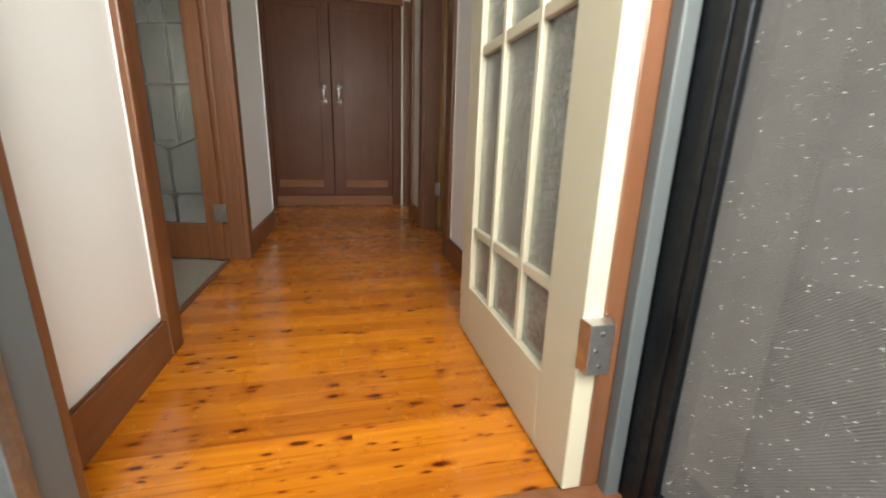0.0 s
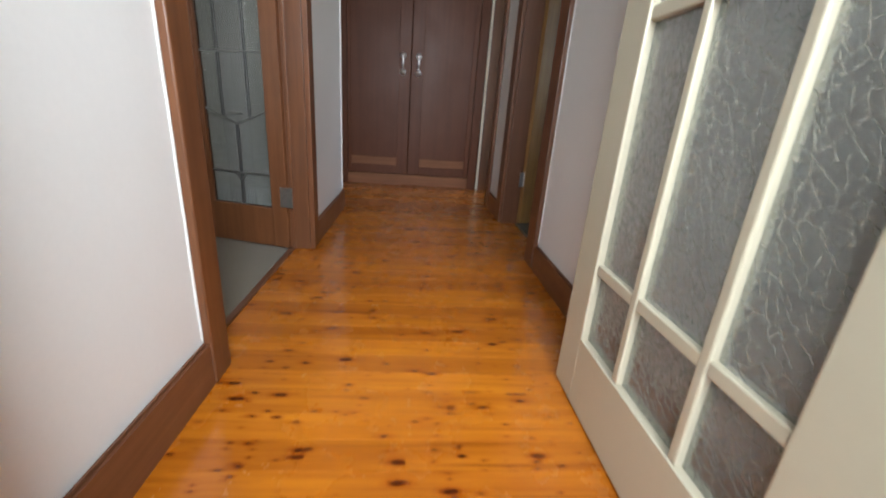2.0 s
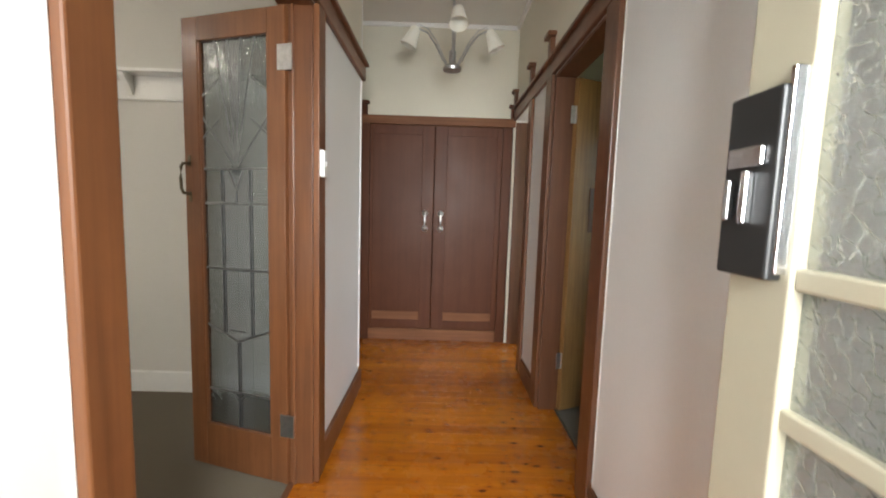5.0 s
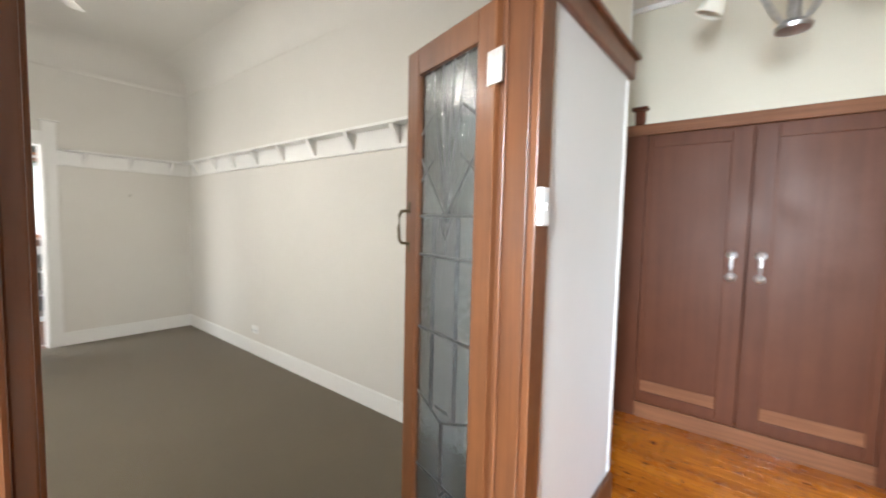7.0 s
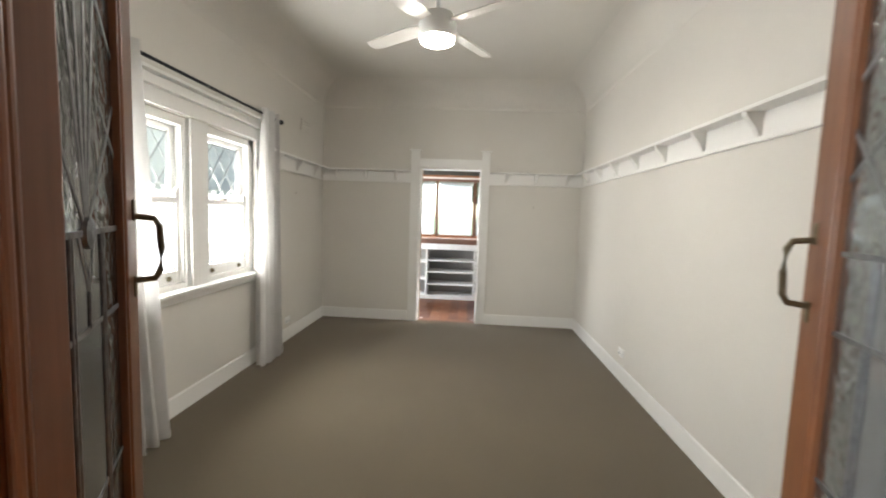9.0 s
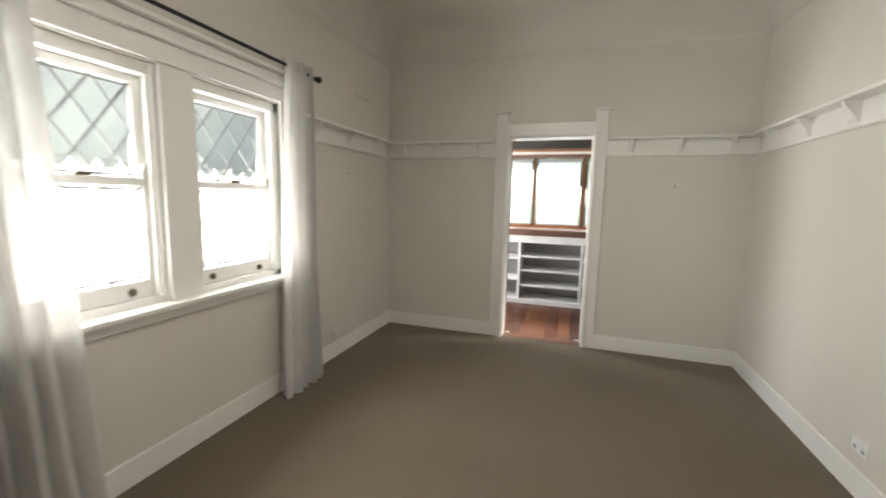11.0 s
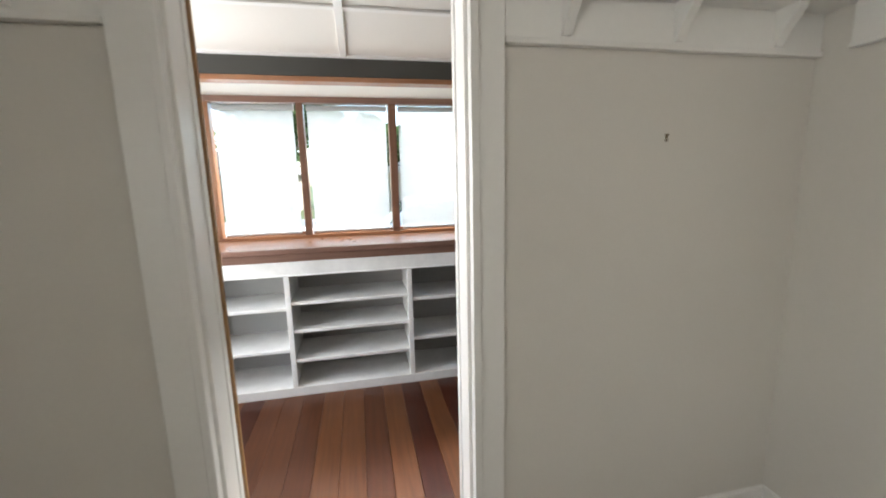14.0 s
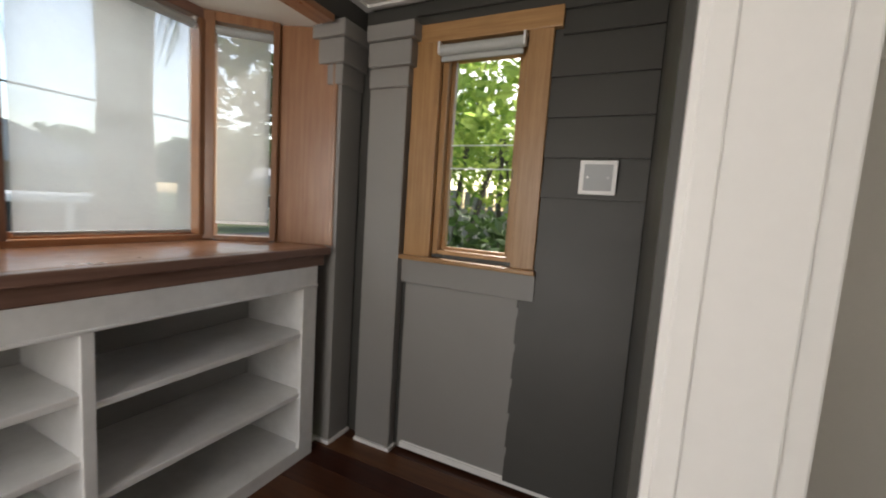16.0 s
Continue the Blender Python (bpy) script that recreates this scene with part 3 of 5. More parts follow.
flat_bar("trim_screen_channel", ALU, [(-0.44, -0.352, 1.455, 1.474, -0.02, 2.1), (-0.40, -0.375, 1.43, 1.455, -0.02, 2.1), (-0.365, -0.345, 1.435, 1.455, -0.02, 2.1)], "worn aluminium screen door channel", 0.002)
flat_bar("trim_sill", HALL_TRIM, [(-0.53, 0.58, 1.43, 1.60, -0.03, 0.002)], "worn timber entrance sill", 0.004)
bm = bmesh.new()
rng = random.Random(12)
for _ in range(46):
    z, h = rng.uniform(0.05, 1.6), rng.uniform(0.002, 0.012)
    edge = rng.choice((-0.4405, -0.3862))
    slab(bm, edge - rng.uniform(0.001, 0.003), edge + rng.uniform(0.001, 0.0025), 1.5535, 1.5562, z, z + h, 0.0004)
    z, h = rng.uniform(0.05, 1.6), rng.uniform(0.002, 0.006)
    edge = 0.529
    slab(bm, edge - rng.uniform(0.0003, 0.0012), edge + rng.uniform(0.0003, 0.0012), 1.5835, 1.5862, z, z + h, 0.0004)
tagged(new("trim_paint_chips", mesh_of("paint_chips", bm, GLOSS_W)), "white undercoat chips along the entrance frame", kind="structure")
structure("porch_floor", CONCRETE, [(-0.69, 0.9, -2.2, 1.59, -0.25, -0.13)], 0, "concrete porch slab")
structure("porch_roof", CEIL_W, [(-0.69, 0.9, -0.9, 1.5, 2.7, 2.8)], 0, "porch ceiling")
structure("wall_porch_left", GREY_PANEL, [(-0.69, -0.58, 0.72, 1.59, -0.25, 3.05)], 0, "grey porch side wall")


# ---------- hall things ----------
def leaf_door(name, label, m, w, h, stile, top_rail, bottom_rail, t, wood, group="doors"):
    """Stiles and rails of a glazed door; local x from the hinge, z up, y thickness."""
    d = thing(name, label, "door", m, group)
    block("hinge_stile", d, wood, 0, stile, 0, t, 0.008, h, 0.004)
    lock = stile if name != "front_door" else 0.112
    block("lock_stile", d, wood, w - lock, w, 0, t, 0.008, h, 0.004)
    block("top_rail", d, wood, stile, w - lock, 0, t, h - top_rail, h, 0.003)
    block("bottom_rail", d, wood, stile, w - lock, 0, t, 0.008, bottom_rail, 0.003)
    return d


def hinge(parent, x, y, z, mat_=STEEL, h=0.1):
    hg = part("hinge", slab(bmesh.new(), x - 0.034, x + 0.034, y - 0.003, y + 0.003, z - h / 2, z + h / 2, 0.001), mat_, parent, "brushed steel butt hinge")
    part("knuckle", tube(bmesh.new(), [(x, y - 0.004, z - h / 2), (x, y - 0.004, z + h / 2)], 0.006, 10), mat_, hg)
    for dx in (-0.02, 0.02):
        for dz in (-0.035, 0, 0.035):
            part("screw", lathe(bmesh.new(), [(0.004, 0), (0.0035, 0.0015)], 8, Matrix.Translation((x + dx, y - 0.003, z + dz)) @ Matrix.Rotation(radians(90), 4, 'X')), mat_, hg)
    return hg


def pull_handle(parent, x, y, z, h, out, mat_, sgn=-1, name="handle"):
    """An arched pull with flat foot plates."""
    pts = [(x, y, z - h / 2), (x, y + sgn * out * 0.8, z - h / 2 + 0.004), (x, y + sgn * out, z - h / 2 + 0.02), (x, y + sgn * out * 1.06, z), (x, y + sgn * out, z + h / 2 - 0.02), (x, y + sgn * out * 0.8, z + h / 2 - 0.004), (x, y, z + h / 2)]
    ob = part(name, tube(bmesh.new(), pts, 0.0065, 10), mat_, parent, "aged brass pull handle", True)
    for s in (-1, 1):
        part("foot_plate", slab(bmesh.new(), x - 0.008, x + 0.008, y + sgn * 0.004, y, z + s * (h / 2 + 0.012) - 0.022, z + s * (h / 2 + 0.012) + 0.022, 0.002), mat_, ob)
    return ob


def came(parent, a, b, y, w=0.006, mat_=None):
    """A lead strip between two points of the pane."""
    a, b = Vector((a[0], y, a[1])), Vector((b[0], y, b[1]))
    d = b - a
    q = d.to_track_quat('Z', 'Y').to_matrix().to_4x4()
    part("lead_came", slab(bmesh.new(), -w / 2, w / 2, -0.005, 0.005, 0, d.length, 0.0015, Matrix.Translation(a) @ q), mat_ or LEAD, parent)


def leadlight_door(label, m, side, plate):
    """A narrow French door with a sunburst leadlight pane."""
    w, h, st = 0.53, 2.03, 0.084
    d = leaf_door("french_door", label, m, w, h, st, 0.10, 0.215, 0.036, ARCH_WOOD, "leadlight french doors")
    x0, x1, z0, z1, y = st, w - st, 0.215, h - 0.10, 0.018
    cx, hub = (x0 + x1) / 2, 1.39
    for bx in ((x0, x0 + 0.008), (x1 - 0.008, x1)):
        block("glazing_bead", d, ARCH_WOOD, bx[0], bx[1], 0.004, 0.032, z0, z1, 0.002)
    # panes, each kind of glass a sheet between the leads
    def pane(name, outline, mat_, lift=0.0):
        ob = part(name, prism(bmesh.new(), outline, 0.004, Matrix.Translation((0, y + 0.002 + lift, 0)) @ Matrix.Rotation(radians(90), 4, 'X')), mat_, d)
        ob.visible_shadow = False
    rays = [-0.165, -0.105, -0.035, 0.035, 0.105, 0.165]
    tops = [1.62, z1, z1, z1, z1, 1.62]
    fan = [(cx + r, min(t_, z1)) for r, t_ in zip(rays, tops)]
    pts = [(x0, hub)] + [(x0, 1.62)] + fan[1:-1] + [(x1, 1.62), (x1, hub)]
    for i in range(len(pts) - 1):
        a, b = pts[i], pts[i + 1]
        extra = [(x0, z1)] if i == 1 else [(x1, z1)] if i == len(pts) - 3 else []
        pane("pane", [(cx, hub), a] + extra + [b], PLAIN_LEAD if i in (3,) else RIPPLE)
    cuts = [z0, 0.38, 0.65, 0.95, 1.24, hub]
    xs = [x0, cx - 0.075, cx, cx + 0.075, x1]
    for za, zb in zip(cuts, cuts[1:]):
        for k, (xa, xb) in enumerate(zip(xs, xs[1:])):
            pane("pane", [(xa, za), (xb, za), (xb, zb), (xa, zb)], RIPPLE if k in (0, 3) else PLAIN_LEAD)
    for p in pts[1:-1]:
        came(d, (cx, hub), p, y)
    came(d, (x0, hub), (x1, hub), y, 0.008)
    came(d, (x0, 1.52), (cx - 0.085, 1.60), y)
    came(d, (x1, 1.52), (cx + 0.085, 1.60), y)
    came(d, (x0, 1.70), (cx - 0.085, 1.77), y)
    came(d, (x1, 1.70), (cx + 0.085, 1.77), y)
    for xx in (cx - 0.081, cx - 0.069, cx + 0.069, cx + 0.081):
        came(d, (xx, 0.65), (xx, hub), y, 0.004)
    for xx in (cx - 0.006, cx + 0.006):
        came(d, (xx, z0), (xx, 0.62), y, 0.004)
    for zz in (0.95, 1.24):
        came(d, (x0, zz), (x1, zz), y)
    came(d, (x0, 0.69), (cx, 0.62), y)
    came(d, (x1, 0.69), (cx, 0.62), y)
    came(d, (cx - 0.04, 0.67), (cx + 0.04, 0.67), y)
    came(d, (x0, 0.38), (x1, 0.38), y)
    came(d, (cx - 0.035, 0.38), (cx, 0.335), y)
    came(d, (cx + 0.035, 0.38), (cx, 0.335), y)
    came(d, (cx - 0.04, hub), (cx, 1.30), y)
    came(d, (cx + 0.04, hub), (cx, 1.30), y)
    came(d, (cx, 1.30), (cx, 1.24), y, 0.004)
    part("hub", lathe(bmesh.new(), [(0.026, 0), (0.024, 0.006), (0.012, 0.009)], 16, Matrix.Translation((cx, y - 0.002, hub)) @ Matrix.Rotation(radians(90), 4, 'X')), LEAD, d)
    pull_handle(d, w - 0.03, 0.0 if side < 0 else 0.036, 1.345, 0.135, 0.045, BRASS_OLD, side)
    for z in (0.28, 1.83):
        hinge(d, 0.0, 0.018 + side * 0.019, z)
    return d


# right leaf (far jamb), swung a little past square into the bedroom
ang = math.degrees(math.atan2(0.160, -0.528))
leadlight_door("orange brown french door with rippled leadlight glass, standing open", pose(-0.662, 3.452, 0, 0, 0, ang), 1, True)
ang2 = math.degrees(math.atan2(2.166 - 2.435, -1.10 + 0.66))
leadlight_door("orange brown french door with sunburst leadlight, swung wide open", pose(-0.66, 2.435, 0, 0, 0, ang2), -1, False)


def front_door():
    d = leaf_door("front_door", "cream painted front door with nine hammered glass panes, standing open", pose(0.475, 1.580, 0, 0, 0, 90), 0.80, 2.03, 0.137, 0.12, 0.205, 0.042, DOOR_CREAM)
    rows = [(0.205, 0.392), (0.420, 0.958), (0.988, 1.15), (1.18, 1.91)]
    cols = ((0.137, 0.284), (0.306, 0.499), (0.521, 0.688))
    for x in (0.295, 0.51):
        block("glazing_bar", d, DOOR_CREAM, x - 0.011, x + 0.011, 0.004, 0.038, 0.205, 1.91, 0.004)
    for (a0, a1), (b0, b1) in zip(rows, rows[1:]):
        for x0, x1 in cols:
            block("glazing_bar", d, DOOR_CREAM, x0, x1, 0.005, 0.037, a1, b0, 0.004)
    for z0, z1 in rows:
        for x0, x1 in cols:
            p = block("pane", d, HAMMERED, x0, x1, 0.018, 0.023, z0, z1, 0, "hammered obscure glass")
            p.visible_shadow = False
    # rim lock near the free edge
    lock = block("rim_lock", d, BLACK, 0.702, 0.798, 0.042, 0.066, 1.16, 1.42, 0.004, "dark steel rim lock with chrome latch")
    block("latch_plate", lock, CHROME, 0.694, 0.702, 0.042, 0.060, 1.17, 1.44, 0.001)
    block("snib", lock, CHROME, 0.735, 0.747, 0.066, 0.080, 1.235, 1.31, 0.003)
    block("cover", lock, CHROME, 0.72, 0.785, 0.066, 0.074, 1.315, 1.345, 0.004)
    block("knob", lock, CHROME, 0.77, 0.782, 0.066, 0.078, 1.24, 1.30, 0.003)
    for z in (0.345, 1.78):
        hg = part("hinge", slab(bmesh.new(), -0.03, 0.006, -0.004, 0.044, z - 0.05, z + 0.05, 0.001), STEEL, d, "painted steel butt hinge")
        part("knuckle", tube(bmesh.new(), [(-0.004, -0.008, z - 0.05), (-0.004, -0.008, z + 0.05)], 0.007, 10), STEEL, hg)
        for dz in (-0.032, 0.0, 0.032):
            part("screw", lathe(bmesh.new(), [(0.005, 0), (0.004, 0.002)], 8, Matrix.Translation((-0.03, 0.02 + 0.01 * (dz == 0), z + dz)) @ Matrix.Rotation(radians(-90), 4, 'Y')), LEAD, hg)
    return d


front_door()


def screen_door():
    d = thing("screen_door", "dark aluminium screen door with dusty grey mesh, folded open", "screen door", pose(0.571, 1.580, -0.02, 0, 0, -90))
    for x0, x1, z0, z1 in ((0.0, 0.105, 0, 2.05), (0.765, 0.85, 0, 2.05), (0.105, 0.765, 0, 0.1), (0.085, 0.765, 1.95, 2.05), (0.085, 0.765, 0.95, 1.03)):
        st = block("frame_bar", d, DARK_ALU, x0, x1, -0.018, 0.018, z0, z1, 0.003)
        block("bead", st, DARK_ALU, x0 + (x1 - x0) * 0.6, x0 + (x1 - x0) * 0.75, -0.023, -0.018, z0, z1, 0.001)
    for z0, z1 in ((0.1, 0.95), (1.03, 1.95)):
        block("mesh", d, MESH, 0.105, 0.765, -0.002, 0.0, z0, z1, 0, "dusty grey woven mesh")
    rng = random.Random(8)
    bm = bmesh.new()
    for _ in range(900):
        x, z, s = rng.uniform(0.11, 0.5), rng.uniform(0.12, 1.1), rng.choice((0.0002, 0.0003, 0.0004, 0.0006))
        slab(bm, x - s, x + s, -0.004, -0.0022, z - s, z + s)
    tagged(part("dust_specks", bm, PLASTIC_W, d, "pale dust specks caught in the mesh"), kind="stuff")
    return d


screen_door()


def ochre_door():
    d = thing("hall_door", "ochre brown flush door standing open into the dark room", "door", pose(0.735, 4.178, 0, 0, 0, math.degrees(math.atan2(0.09, 0.2))), "doors")
    block("leaf", d, OCHRE_DOOR, 0, 0.74, -0.036, 0, 0.012, 2.03, 0.003)
    block("panel", d, HALL_TRIM, 0.13, 0.31, -0.042, -0.036, 1.13, 1.40, 0.002, "dark square plate")
    for z in (0.33, 1.82):
        hinge(d, 0.0, -0.018, z)


ochre_door()


def cupboard():
    c = thing("built_in_cupboard", "dark red brown hall cupboard with two tall doors", "cupboard", pose(0, 5.46, 0))
    x0, x1 = -0.735, 0.60
    block("frame_stile", c, CUPBOARD, x0 - 0.20, x0 + 0.043, 0, 0.03, 0.0, 2.06, 0.003)
    block("frame_stile", c, CUPBOARD, x1 - 0.085, x1, 0, 0.03, 0.0, 2.06, 0.003)
    block("frame_head", c, CUPBOARD_X, x0 - 0.20, x1 + 0.02, -0.012, 0.03, 2.0, 2.075, 0.004, "dark brown head rail")
    block("plinth", c, CUPBOARD_X, x0 + 0.043, x1 - 0.085, 0.0, 0.03, 0.0, 0.11, 0.004, "worn paler kick rail")
    block("carcase", c, CUPBOARD, x0 - 0.20, x1 - 0.02, 0.36, 0.38, 0.0, 2.1, 0)
    for a, b, p, q in ((x0 + 0.046, -0.105, -0.66, -0.215), (-0.099, x1 - 0.088, 0.012, 0.466)):
        d = part("door", slab(bmesh.new(), p, q, 0.002, 0.028, 0.275, 1.91, 0.001), CUPBOARD, c, "dark veneered panel door")
        block("stile", d, CUPBOARD, a, p, 0.0, 0.03, 0.115, 1.997, 0.003)
        block("stile", d, CUPBOARD, q, b, 0.0, 0.03, 0.115, 1.997, 0.004)
        block("top_rail", d, CUPBOARD, p, q, 0.0, 0.03, 1.91, 1.997, 0.004)
        block("bottom_rail", d, CUPBOARD, p, q, 0.0, 0.03, 0.115, 0.195, 0.004)
        block("moulding", d, CUPBOARD_X, p, q, 0.003, 0.018, 0.195, 0.275, 0.004, "worn paler bottom moulding")
    for x in (-0.178, -0.033):
        bm = tube(bmesh.new(), [(x, -0.03, 1.065), (x, -0.036, 1.135), (x, -0.03, 1.205)], 0.009, 10)
        h = part("handle", bm, NICKEL, c, "bright chrome pull handle", True)
        for z in (1.065, 1.205):
            part("rose", lathe(bmesh.new(), [(0.026, 0), (0.026, 0.005), (0.016, 0.014), (0.013, 0.036), (0.0, 0.042)], 16, Matrix.Translation((x, 0.0, z)) @ Matrix.Rotation(radians(90), 4, 'X')), NICKEL, h, smooth=True)
    for x in (x0 - 0.015, x1 + 0.005):
        block("ear", c, CUPBOARD, x - 0.03, x + 0.03, -0.02, 0.03, 2.075, 2.17, 0.003)
        block("ear_cap", c, CUPBOARD, x - 0.05, x + 0.05, -0.045, 0.03, 2.17, 2.192, 0.003)


cupboard()


def wall_switch(m, label):
    s = thing("light_switch", label, "switch", m)
    part("plate", slab(bmesh.new(), -0.022, 0.022, -0.022, 0, -0.056, 0.056, 0.003), PLASTIC_W, s)
    part("rocker", slab(bmesh.new(), -0.008, 0.008, -0.027, -0.022, -0.012, 0.012, 0.002), PLASTIC_W, s)


wall_switch(pose(HL + 0.024, 3.48, 1.42, 0, 0, 90), "white plastic light switch on the timber casing")


def chandelier():
    c = thing("pendant_lamp", "brushed steel hall pendant with frosted bell shades", "lamp", pose(0.018, 4.70, 0.085))
    part("canopy", lathe(bmesh.new(), [(0.055, HC - 0.085), (0.055, HC - 0.097), (0.02, HC - 0.125)], 20), STEEL, c, smooth=True)
    part("rod", tube(bmesh.new(), [(0, 0, HC - 0.115), (0, 0, 2.22)], 0.008, 10), STEEL, c)
    part("hub", lathe(bmesh.new(), [(0.0, 2.135), (0.062, 2.14), (0.066, 2.155), (0.05, 2.175), (0.026, 2.185), (0.024, 2.27), (0.008, 2.285)], 24), STEEL, c, smooth=True)
    for k in range(3):
        a = (radians(10), radians(172), radians(-85))[k]
        e = Vector((math.cos(a), math.sin(a), 0))
        p = [e * r + Vector((0, 0, z)) for r, z in ((0.03, 2.17), (0.07, 2.22), (0.12, 2.32), (0.18, 2.40), (0.24, 2.43), (0.27, 2.42))]
        arm = part("arm", tube(bmesh.new(), p, 0.006, 8), STEEL, c, smooth=True)
        part("arm_wire", tube(bmesh.new(), [q + Vector((0, 0, 0.03 if 0 < i < 5 else 0.008)) for i, q in enumerate(p)], 0.004, 8), STEEL, arm, smooth=True)
        m = Matrix.Translation(e * 0.27 + Vector((0, 0, 2.43))) @ Vector((e.x * 0.45, e.y * 0.45, -1)).to_track_quat('Z', 'Y').to_matrix().to_4x4()
        part("shade", lathe(bmesh.new(), [(0.022, -0.015), (0.035, 0.0), (0.044, 0.05), (0.054, 0.10), (0.062, 0.125), (0.058, 0.125), (0.05, 0.10), (0.04, 0.05), (0.0, 0.02)], 24, m), FROST, c, "frosted cream glass bell shade", True)


chandelier()

# ---------- structure: bedroom ----------
wall_y("wall_bedroom_window", WALL_W, 0.72, RL, RF - 0.14, RN + 0.12, 3.14, [(-3.90, -2.36, 0.86, 2.05)], "white wall with a pair of leadlight sash windows")
structure("wall_bedroom_right", WALL_W, [(RF - 0.14, RN, RR, RR + 0.12, 0, 3.14)], 0, "white painted bedroom wall")
wall_x("wall_bedroom_far", WALL_W, RF - 0.138, RF, RL, RR, 3.14, [(2.20, 3.0, 0, 2.05)], "white wall with an open doorway to the sunroom")
structure("wall_bedroom_near", WALL_W, [(RN - 0.004, RN, RL, 2.3, 0, 3.1), (RN - 0.004, RN, 3.6, RR, 0, 3.1), (RN - 0.004, RN, 2.3, 3.6, 2.16, 3.1)], 0, "white wall beside the french doors")
structure("floor_bedroom", CARPET, [(RF - 0.03, RN + 0.005, RL, RR, -0.1, 0.0), (RN + 0.005, -0.675, 2.43, 3.438, -0.1, 0.0)], 0, "brown grey cut pile carpet")
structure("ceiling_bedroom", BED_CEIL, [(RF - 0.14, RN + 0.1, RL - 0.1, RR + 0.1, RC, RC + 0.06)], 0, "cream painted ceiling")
# coved cornice
bm = bmesh.new()
R = 0.3
prof = [(R * (1 - math.sin(a)), R * (1 - math.cos(a))) for a in [radians(90 * i / 12) for i in range(13)]]
def cove(bm, p, q, inward):
    d = (Vector(q) - Vector(p)).normalized()
    for i in range(12):
        (o0, h0), (o1, h1) = prof[i], prof[i + 1]
        v = [Vector((*e, RC)) + Vector((*inward, 0)) * o - Vector((0, 0, h)) for e, o, h in ((p, o0, h0), (q, o0, h0), (q, o1, h1), (p, o1, h1))]
        bm.faces.new([bm.verts.new(x) for x in v])
cove(bm, (RF, RL), (RN, RL), (0, 1))
cove(bm, (RF, RR), (RN, RR), (0, -1))
cove(bm, (RF, RL), (RF, RR), (1, 0))
cove(bm, (RN - 0.004, RL), (RN - 0.004, RR), (-1, 0))
bmesh.ops.remove_doubles(bm, verts=bm.verts[:], dist=0.0005)
tagged(new("trim_cove", mesh_of("cove", bm, WALL_W, True)), "coved plaster cornice", kind="structure")
skirting("baseboard", GLOSS_W, [(RF, RN - 0.01, RL, RL + 0.018), (RF, RN - 0.01, RR - 0.018, RR), (RF, RF + 0.018, RL, 2.07), (RF, RF + 0.018, 3.11, RR), (RN - 0.022, RN - 0.004, RL, 2.3)], 0.14, 0.018, "white gloss skirting board")
# doorway casing, posts rise above the head and carry small caps
flat_bar("trim_doorway", GLOSS_W, [(RF, RF + 0.022, 2.075, 2.195, 0, 2.27), (RF, RF + 0.022, 3.005, 3.112, 0, 2.27), (RF, RF + 0.020, 2.195, 3.005, 2.052, 2.17), (RF, RF + 0.05, 2.055, 2.21, 2.27, 2.285), (RF, RF + 0.05, 2.985, 3.135, 2.27, 2.285), (RF, RF + 0.034, 2.17, 2.198, 0, 2.075), (RF, RF + 0.034, 3.002, 3.03, 0, 2.075)], "white gloss door casing with capped posts", 0.004)
flat_bar("trim_doorway_jamb", GLOSS_W, [(RF - 0.139, RF + 0.001, 2.192, 2.21, -0.02, 2.05), (RF - 0.139, RF + 0.001, 2.99, 3.008, -0.02, 2.05), (RF - 0.139, RF + 0.001, 2.21, 2.99, 2.035, 2.05)], "white painted jamb lining", 0.003)
flat_bar("trim_doorway_stop", GLOSS_W, [(RF - 0.128, RF - 0.098, 2.205, 2.216, 0.0, 2.035), (RF - 0.128, RF - 0.098, 2.984, 2.995, 0.0, 2.035)], "white painted door stop strip", 0.003)
flat_bar("trim_jamb_edge", HONEY, [(RF - 0.152, RF - 0.139, 2.19, 2.222, -0.02, 2.05)], "bare timber edge of the jamb", 0.002)
flat_bar("trim_doorway_sill", HALL_TRIM_Y, [(RF - 0.15, RF + 0.0, 2.21, 2.99, -0.03, 0.0)], "worn timber threshold", 0.004)


